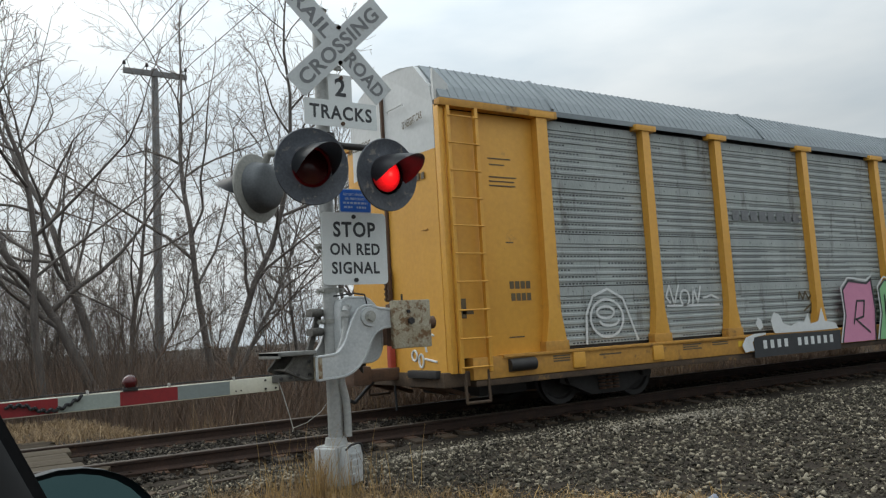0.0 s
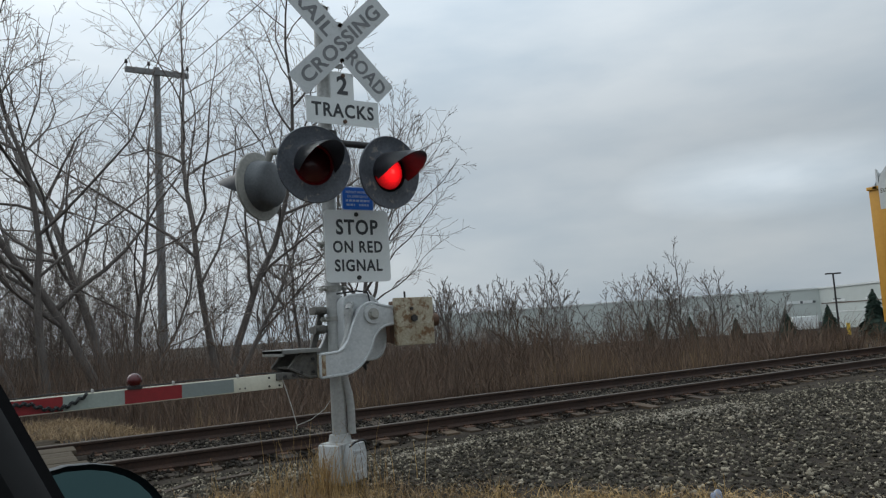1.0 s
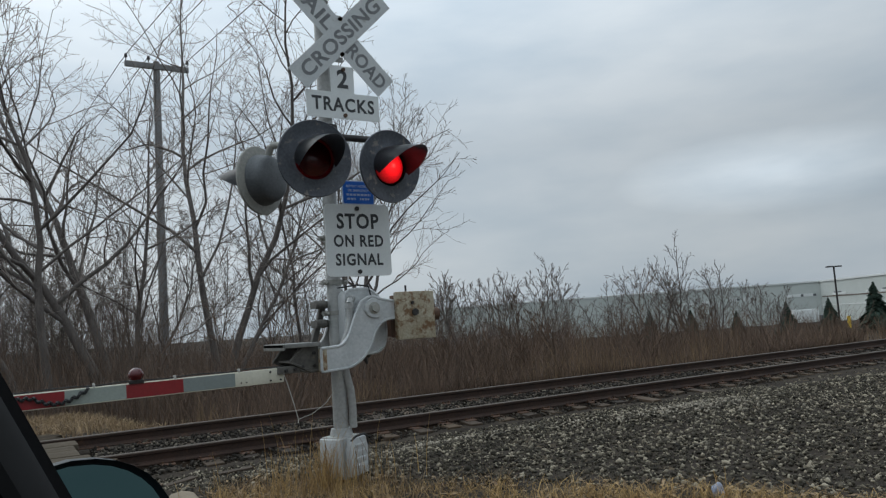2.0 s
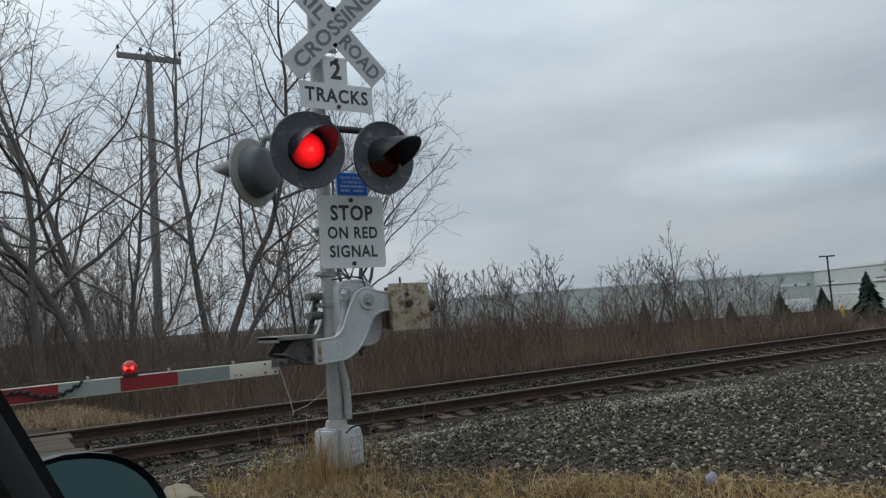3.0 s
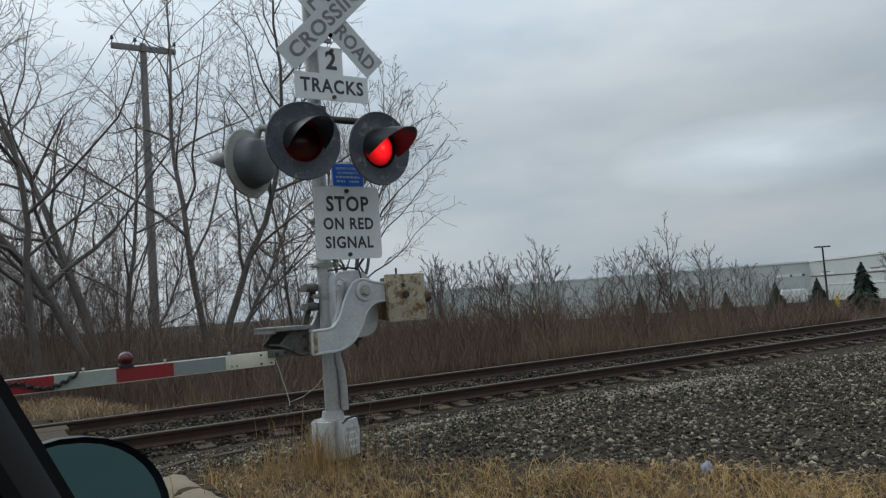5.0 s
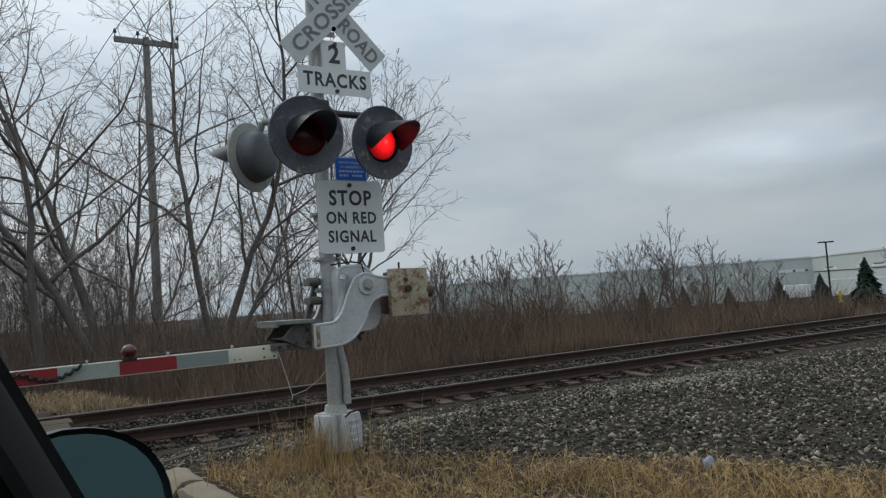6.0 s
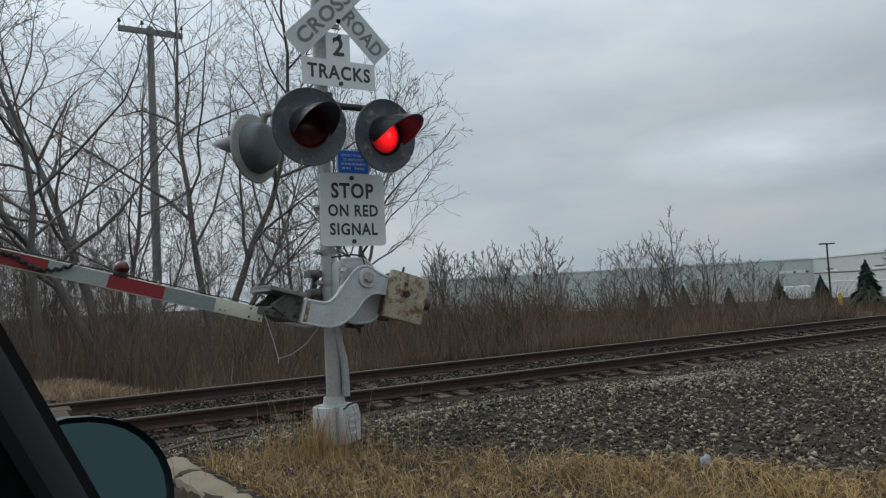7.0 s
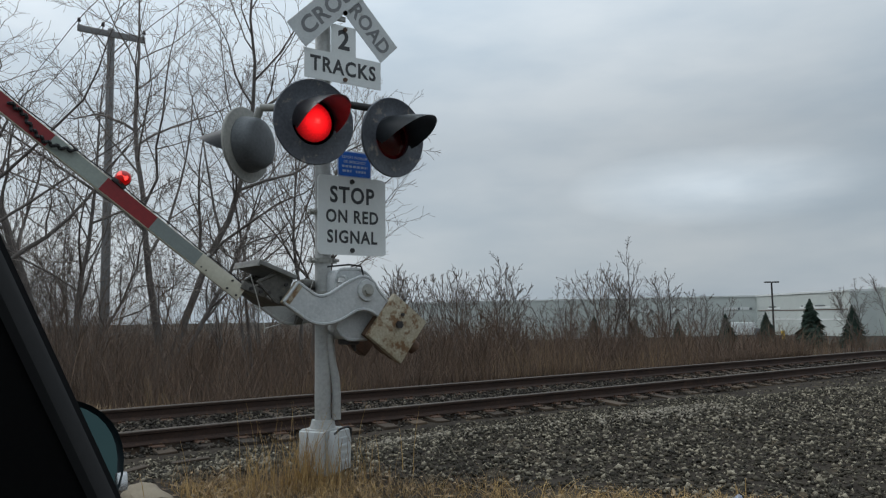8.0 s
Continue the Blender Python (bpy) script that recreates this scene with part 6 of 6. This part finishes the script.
def build_grass():
    rs = np.random.RandomState(41)
    # verge: matted straw-coloured grass up to the ballast
    n = 60000
    x = 1.45 + 8.0 * rs.rand(n) ** 1.2
    y = rs.uniform(1.2, 7.0, n)
    # thins out towards the stones, in tufts
    tuft = np.sin(5.3 * x + 1.7 * y) * np.sin(4.1 * y - 2.2 * x) + 0.5 * np.sin(11 * x) * np.sin(13 * y)
    dist = verge_edge(x) - y
    kerb_x = 1.64 + 0.028 * np.clip(6.4 - y, 0, 5.4) ** 2
    keep = (dist > rs.normal(0.12, 0.16, n)) & (x > kerb_x) & ((tuft > rs.normal(-0.45, 0.5, n)) | (dist > 1.2) & (rs.rand(n) > 0.45))
    x, y, dist = x[keep], y[keep], dist[keep]
    h = rs.uniform(0.05, 0.15, len(x)) * (0.75 + 0.6 * np.clip(dist, 0, 1)) * np.where((x > 3.2), 1.15, 0.75)
    me = blades(np.stack([x, y, ground_z(x, y) - 0.01], -1), h, rs.uniform(0.004, 0.008, len(x)), 1.5, 42)
    tagged(part("verge_grass", me, "grass"), "matted straw-coloured dry grass on the verge", "grass", kind="stuff")
    # taller weeds at the mast's foot
    n = 420
    a, r = rs.uniform(0, 6.283, n), np.abs(rs.normal(0, 0.28, n))
    x, y = MAST[0] - 0.24 + r * np.cos(a) * 1.35, MAST[1] - 0.22 + r * np.sin(a) * 0.8
    h = rs.uniform(0.12, 0.42, n) + 0.25 * (rs.rand(n) > 0.88)
    me = blades(np.stack([x, y, ground_z(x, y)], -1), h, rs.uniform(0.004, 0.008, n), 0.45, 43)
    tagged(part("mast_weeds", me, "grass"), "tall dry weeds round the signal mast", "weeds", kind="stuff")
    n = 1500
    x, y = rs.uniform(1.7, 3.7, n), rs.uniform(5.0, 6.7, n)
    k = y < verge_edge(x)
    x, y = x[k], y[k]
    me = blades(np.stack([x, y, ground_z(x, y)], -1), rs.uniform(0.08, 0.2, len(x)), rs.uniform(0.004, 0.007, len(x)), 1.2, 44)
    tagged(part("brown_weeds", me, "weed"), "low brown dead weeds by the mast", "weeds", kind="stuff")
    # dead leaves and straw litter
    n = 5000
    x, y = 1.6 + 6 * rs.rand(n), rs.uniform(1.5, 7.2, n)
    k = y < verge_edge(x) + 0.25
    x, y = x[k], y[k]
    n = len(x)
    c = np.stack([x, y, ground_z(x, y) + rs.uniform(0.004, 0.03, n)], -1)
    a = rs.uniform(0, 6.283, n)
    l, w = rs.uniform(0.015, 0.07, n), rs.uniform(0.004, 0.016, n)
    u = np.stack([np.cos(a), np.sin(a), rs.uniform(-0.3, 0.3, n)], -1) * l[:, None]
    s = np.stack([-np.sin(a), np.cos(a), rs.uniform(-0.3, 0.3, n)], -1) * w[:, None]
    v = np.stack([c - u, c + s, c + u, c - s], 1).reshape(-1, 3)
    me = raw_mesh(v, np.arange(4 * n).reshape(-1, 4))
    tagged(part("straw_litter", me, "weed"), "dead leaves and straw lying on the verge", "litter", kind="stuff")
    # bank beyond the track: pale tufts first, then dense brown brush down to the trees
    n = 34000
    az = rs.uniform(-8, 74, n)
    d = 13.2 + 47 * rs.rand(n) ** 1.55
    yy = np.maximum(13.0 + 0.05 * rs.rand(n), d * np.cos(np.radians(np.minimum(az, 60))))
    xx = np.where(az < 60, yy * np.tan(np.radians(np.minimum(az, 60))), 13 + 70 * rs.rand(n))
    yy = np.where(az < 60, yy, 13.0 + 26 * rs.rand(n) ** 1.3)
    keep = ~((xx < 3.6 - 0.1 * (yy - 13)) & (yy < 19.5))
    xx, yy = xx[keep], yy[keep]
    z = ground_z(xx, yy)
    tops = 1.15 + 0.35 * np.sin(0.5 * xx + 0.3) * np.sin(0.35 * yy) - 1.0 * smooth(27, 40, xx) - 1.1 * smooth(40, 60, xx) + rs.normal(0, 0.28, len(xx)) + 0.35 * smooth(18, 34, yy) * (xx < 25)
    h = np.clip((tops - z) * rs.uniform(0.45, 1.1, len(xx)), 0.25, 3.2) * np.clip(0.35 + (yy - 13) / 3.5, 0.35, 1)
    wd = rs.uniform(0.008, 0.02, len(xx)) * (0.7 + d[keep] / 32)
    me = blades(np.stack([xx, yy, z - 0.05], -1), h, wd, 0.6, 45)
    tagged(part("brush", me, "brush"), "dense brown winter brush beyond the track", "brush", kind="stuff")
    n = 5000
    az = rs.uniform(14, 62, n)
    yy = 12.9 + 4.2 * rs.rand(n) ** 1.6
    xx = yy * np.tan(np.radians(az))
    keep = ~((xx < 1.2) & (yy < 13.6))
    xx, yy = xx[keep], yy[keep]
    z = ground_z(xx, yy)
    clump = np.clip(np.sin(0.9 * xx) * np.sin(0.37 * xx + 1) + 0.5, 0.2, 1.3)
    me = blades(np.stack([xx, yy, z - 0.03], -1), rs.uniform(0.3, 1.15, len(xx)) * clump, rs.uniform(0.007, 0.014, len(xx)), 0.35, 46)
    tagged(part("reeds", me, "reed"), "pale dry reeds at the foot of the bank", "reeds", kind="stuff")
    n = 9000
    xx, yy = rs.uniform(0.2, 4.2, n), rs.uniform(13.1, 20.5, n)
    z = ground_z(xx, yy)
    me = blades(np.stack([xx, yy, z - 0.02], -1), rs.uniform(0.08, 0.28, n), rs.uniform(0.008, 0.016, n), 1.2, 47)
    tagged(part("bank_grass", me, "weed"), "short straw-coloured grass beside the far road", "grass", kind="stuff")
    # dense thicket under the large trees
    n = 24000
    az, d = rs.uniform(-9, 17, n), rs.uniform(22, 48, n)
    xx, yy = d * np.sin(np.radians(az)), d * np.cos(np.radians(az))
    h = (0.9 + 3.4 * rs.rand(n) ** 1.6) * (1 + 0.35 * np.sin(0.8 * xx + 0.4 * yy)) * (1.15 - 0.5 * smooth(8, 17, az))
    me = blades(np.stack([xx, yy, ground_z(xx, yy) - 0.05], -1), h, rs.uniform(0.008, 0.016, n), 0.4, 49)
    tagged(part("thicket", me, "thicket_stems"), "dense brown thicket under the bare trees", "thicket", kind="stuff")
    # twiggy undergrowth: many small upright shrubs, one joined mass
    out = [[] for _ in range(3)]
    for k in range(170):
        az = rs.uniform(-4, 66) if k % 4 else rs.uniform(27, 52)
        dd = rs.uniform(17, 52)
        xx, yy = dd * math.sin(radians(az)), dd * math.cos(radians(az))
        if yy < 14.8 or (xx < 3.4 and yy < 20):
            continue
        zz = float(ground_z(xx, yy))
        hh = rs.uniform(1.5, 3.1) * (0.6 if az > 53 else 1.0)
        for _ in range(2):
            grow(rs, np.array([xx, yy, zz - 0.05]), np.array([rs.uniform(-0.5, 0.5), rs.uniform(-0.4, 0.4), 1]), hh, 0.014, 0, 2, out, 0.10, 0.55, 0.03, (6, 4), 0.005)
    me = tubes([b for lv in out for b in lv], 3)
    tagged(part("undergrowth", me, "brush"), "tangled bare twigs of low undergrowth", "undergrowth", kind="stuff")
    # far woods: a low grey line of bare trees at the horizon, paled for haze
    n = 7000
    az = rs.uniform(-40, 42, n)
    dd = rs.uniform(95, 240, n)
    xx, yy = dd * np.sin(np.radians(az)), dd * np.cos(np.radians(az))
    z = ground_z(xx, yy)
    h = rs.uniform(2.5, 6.0, n) * (1 + 0.3 * np.sin(az * 1.3)) * dd / 170
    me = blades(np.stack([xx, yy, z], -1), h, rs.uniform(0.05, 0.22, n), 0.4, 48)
    tagged(part("far_woods", me, "twig_hazed"), "grey line of distant bare woods", "woods", kind="stuff")


build_grass()


# ---------------------------------------------------------------- far lot: firs, lamp, warehouse
def fir_tree(x, y, h, seed):
    rs = np.random.RandomState(seed)
    z = float(ground_z(x, y))
    t = thing("fir_tree", x, y, z, "dark green conical fir tree by the warehouse lot", "tree", "firs by the lot")
    bm = bmesh.new()
    rod(bm, (0, 0, 0), (0, 0, h * 0.97), 0.12, 0.02, 7)
    part("trunk", bm, "bark", t)
    n = 1500
    u = rs.rand(n) ** 1.3
    zz = h * (0.06 + 0.93 * u)
    r = (h * 0.36) * (1 - u) ** 0.8 * rs.uniform(0.55, 1.12, n) + 0.04
    a = rs.uniform(0, 6.283, n)
    lump = 1 + 0.18 * np.sin(3 * a + 9 * u)
    r = r * lump
    c0 = np.stack([0.15 * r * np.cos(a), 0.15 * r * np.sin(a), zz + 0.12 * r], -1)
    c1 = np.stack([r * np.cos(a), r * np.sin(a), zz - 0.25 * r + rs.normal(0, 0.06, n)], -1)
    s = np.stack([-np.sin(a), np.cos(a), rs.uniform(-0.5, 0.5, n)], -1) * (0.05 + 0.16 * r)[:, None]
    mid = (c0 + c1) / 2
    v = np.stack([c0, mid - s, c1, mid + s], 1).reshape(-1, 3)
    part("crown", raw_mesh(v, np.arange(4 * n).reshape(-1, 4)), "fir", t)


def polar(az, d):
    return d * math.sin(radians(az)), d * math.cos(radians(az))


def build_far():
    for k, (az, d, h) in enumerate(((55.8, 96, 3.7), (58.4, 104, 4.0), (61.1, 88, 4.6), (63.6, 92, 4.0), (52.6, 88, 2.9), (49.6, 84, 3.2), (46.8, 86, 3.4), (66.5, 90, 4.2))):
        fir_tree(*polar(az, d), h * 1.12, 300 + k)
    # lamp post
    x, y = polar(58.95, 130)
    z = float(ground_z(x, y))
    t = thing("lot_lamp", x, y, z, "tall dark lamp post of the warehouse lot", "lamp post")
    top = 1.3 + 130 * math.tan(radians(2.03)) - z
    bm = bmesh.new()
    rod(bm, (0, 0, 0), (0, 0, top), 0.16, 0.12, 10)
    part("post", bm, "dark_steel", t)
    m = pose(0, 0, 0, 0, 0, -32)
    bm = bmesh.new()
    for s in (-1, 1):
        box(bm, *sorted((s * 0.15, s * 1.1)), -0.3, 0.3, top - 0.06, top + 0.14, 0.03, m)
    part("lamp_head", bm, "dark_steel", t)
    # warehouse: long front, and a nearer wing beyond the inner corner
    t = thing("warehouse", *polar(58.0, 192), -6.2, "long pale grey warehouse with a thin white roof edge", "building")
    base, top = 0.0, 1.3 + 192 * math.tan(radians(1.09)) + 6.2
    ox, oy = polar(58.0, 192)
    def wall(p, q, mat, z0, z1, thick, name, out=0.0):
        p, q = Vector((*p, 0)) - Vector((ox, oy, 0)), Vector((*q, 0)) - Vector((ox, oy, 0))
        d = (q - p).normalized()
        n = Vector((d.y, -d.x, 0))
        if n.dot(Vector((-ox, -oy, 0))) < 0:
            n = -n
        bm = bmesh.new()
        f = [bm.verts.new(v + n * out + Vector((0, 0, z))) for v, z in ((p, z0), (q, z0), (q, z1), (p, z1))]
        b = [bm.verts.new(v + n * out - n * thick + Vector((0, 0, z))) for v, z in ((p, z0), (q, z0), (q, z1), (p, z1))]
        bm.faces.new(f)
        bm.faces.new(b[::-1])
        for i in range(4):
            bm.faces.new((f[i], f[(i + 1) % 4], b[(i + 1) % 4], b[i]))
        return part(name, bm, mat, t, smooth=False)
    P, C, R = polar(30.0, 214), polar(58.0, 192), polar(63.7, 160)
    wall(P, C, "wall_far", base, top, 40, "wall")
    wall(C, R, "wall_far", base, top, 40, "wall", 0.01)
    R2, R3 = polar(64.8, 163), polar(80, 150)
    wall(R2, R3, "wall_far", base, top + 0.4, 40, "wall")
    wall(P, C, "wall_light", top, top + 0.35, 40.4, "roof_edge", 0.2)
    wall(C, R, "wall_light", top, top + 0.35, 40.4, "roof_edge", 0.22)
    wall(R2, R3, "wall_light", top + 0.4, top + 0.7, 40.4, "roof_edge", 0.2)
    def at(u, a=P, b=C):
        return (a[0] + (b[0] - a[0]) * u, a[1] + (b[1] - a[1]) * u)
    for u0, u1, z in ((0.70, 0.73, 0.74), (0.745, 0.765, 0.74), (0.805, 0.825, 0.76), (0.838, 0.855, 0.76), (0.93, 0.96, 0.76), (0.965, 0.985, 0.76)):
        wall(at(u0), at(u1), "wall_light", top * z - 0.35, top * z + 0.3, 0.3, "high_window", 0.1)
        wall(at(u1 - 0.004), at(u1 + 0.006), "wall_dark", top * z - 0.3, top * z + 0.2, 0.3, "window_pane", 0.08)
    for u0, u1 in ((0.15, 0.3), (0.52, 0.6), (0.66, 0.82)):
        wall(at(u0, C, R), at(u1, C, R), "wall_light", top * 0.73, top * 0.77, 0.3, "high_window", 0.1)
        wall(at(u0 + 0.02, C, R), at(u1 - 0.05, C, R), "wall_dark", top * 0.765, top * 0.79, 0.3, "window_pane", 0.12)
    wall(at(0.02, C, R), at(0.98, C, R), "rust", top * 0.70, top * 0.715, 0.3, "wall_band", 0.1)
    wall(at(0.02, C, R), at(0.98, C, R), "wall_light", top * 0.53, top * 0.55, 0.3, "wall_band", 0.1)
    # parked lorry trailer and a yellow bollard stand by the firs
    x, y = polar(57.0, 140)
    z = float(ground_z(x, y))
    tr = thing("parked_lorry", x, y, z, "white lorry trailer parked before the warehouse", "lorry")
    m = pose(0, 0, 0, 0, 0, -32)
    bm = bmesh.new()
    box(bm, -2.6, 1.6, -1.2, 1.2, 0.9, 3.0, 0.08, m)
    part("trailer", bm, "wall_light", tr)
    bm = bmesh.new()
    box(bm, 1.2, 4.2, -1.2, 1.2, 0.5, 2.0, 0.15, m)
    part("cab", bm, "wall_dark", tr)
    for xx in (-2.2, -1.1, 3.4):
        for s in (-1, 1):
            bm = bmesh.new()
            rod(bm, m @ Vector((xx, s * 1.25, 0.5)), m @ Vector((xx, s * 0.95, 0.5)), 0.5, None, 16)
            part("wheel", bm, "rubber", tr)
    x, y = polar(59.5, 128)
    z = float(ground_z(x, y))
    t2 = thing("yellow_guard", x, y, z, "yellow steel guard post at the lamp's foot", "bollard")
    bm = bmesh.new()
    rod(bm, (0, 0, 0), (0, 0, 1.7), 0.26, 0.25, 12)
    part("post", bm, "hivis", t2)


build_far()


def build_litter():
    x, y = 4.32, 3.58
    t = thing("plastic_bag", x, y, float(ground_z(x, y)), "crumpled blue-grey plastic bag caught on dead stalks", "litter")
    rs = np.random.RandomState(8)
    bm = bmesh.new()
    bmesh.ops.create_icosphere(bm, subdivisions=3, radius=0.05)
    for v in bm.verts:
        k = 1 + 0.35 * noise.noise(v.co * 28) + 0.15 * noise.noise(v.co * 70)
        v.co = Vector((v.co.x * k * 0.9, v.co.y * k * 0.7, v.co.z * k * (1.3 if v.co.z > 0 else 0.8))) + Vector((0, 0, 0.045))
    part("bag", bm, "plastic", t)
    bm = bmesh.new()
    for a, b in (((0.0, 0, 0.03), (-0.03, 0.0, 0.19)), ((0.02, 0, 0.03), (0.0, 0.01, 0.16)), ((0.08, 0, 0.0), (0.085, 0, 0.2))):
        rod(bm, a, b, 0.004, 0.002, 5)
    part("stalk", bm, "grass", t)
    for k, (x, y, a) in enumerate(((2.1, 9.25, 20), (2.75, 9.3, -10), (1.75, 9.1, 50))):
        bm = bmesh.new()
        box(bm, -0.2, 0.2, -0.05, 0.05, 0, 0.025, 0.006)
        ob = part("timber_offcut", bm, "tie")
        ob.matrix_local = pose(x, y, float(ground_z(x, y)) + 0.015, 3, -4, a)
        tagged(ob, "flat weathered timber offcut lying on the ballast", "timber", "timber offcuts")


build_litter()


# ---------------------------------------------------------------- what moves
def flash(key, first_lit, switches):
    """A lamp that alternates: its two-faced lens turns half round at each switch."""
    ob, base = LENS[key]
    a = 0 if first_lit else 180
    rows = [(0.0, base @ pose(0, 0, 0, 0, a, 0))] if switches[0] > 0 else []
    for s in switches:
        for k in range(4):
            rows.append((s + k / 30, base @ pose(0, 0, 0, 0, a + 60 * k, 0)))
        a += 180
    rows.append((8.0, base @ pose(0, 0, 0, 0, a, 0)))
    walk(ob, rows)


def motions():
    # freight car rolls off along the track
    speed, x0 = 17.7, 6.18
    walk(FREIGHT, [(t, pose(x0 + speed * t, TRACK_Y, -0.05)) for t in (0.0, 2.0, 4.0, 6.0, 8.0)])
    # gate lifts: seconds and degrees
    rows = [(0.0, 0.0), (3.0, 0.0), (6.0, 0.2), (6.2, 0.8), (6.4, 2.9), (6.5, 4.3), (6.8, 10.0), (7.0, 16.2), (7.2, 20.5), (7.5, 26.7), (8.0, 37.8)]
    walk(GATE, [(t, pose(*HUB, 0, a, 0)) for t, a in rows])
    # the hinged adapter gives under the arm's weight as the lift speeds up
    sag = [(0.0, 0.0), (6.2, 0.0), (7.0, 0.05), (7.5, 0.25), (7.7, 0.6), (8.0, 1.0)]
    walk(GATE_PARTS["adapter"], [(t, pose(-0.46, 0, -0.36, 0, -17 * k, 0) @ pose(0.46, 0, 0.36)) for t, k in sag])
    walk(GATE_PARTS["arm"], [(t, pose(0.028 * k, 0, -0.112 * k)) for t, k in sag])
    # the wire hangs straight down while the lever turns
    walk(GATE_PARTS["wire"], [(t, pose(-0.76, 0.06, -0.45, 0, -a, 0) @ pose(0.76, -0.06, 0.45) ) for t, a in rows])
    walk(CAR, [(0.0, pose(-0.004, 0.007, -0.13)), (1.5, pose(-0.004, 0.007, -0.13)), (4.5, pose(0.002, -0.01, -0.122)), (6.5, pose(0, 0, -0.12)), (7.0, pose(0.004, 0.01, -0.128)), (7.5, pose(0.018, 0.2, -0.145)), (7.6, pose(0.022, 0.30, -0.147)), (7.7, pose(0.026, 0.42, -0.150)), (7.8, pose(0.022, 0.60, -0.155)), (7.9, pose(0.012, 0.80, -0.160)), (8.0, pose(0.004, 0.96, -0.165))])
    swaps = [0.7, 1.2, 1.9, 2.6, 3.2, 3.7, 4.4, 5.0, 5.6, 6.2, 6.9, 7.5]
    flash("a", False, [0.0] + swaps)
    flash("b", True, [0.0] + swaps)
    flash("gate", False, [0.1, 0.6, 1.2, 1.9, 2.5, 3.1, 3.7, 4.4, 5.0, 5.6, 6.2, 6.9, 7.5])


motions()
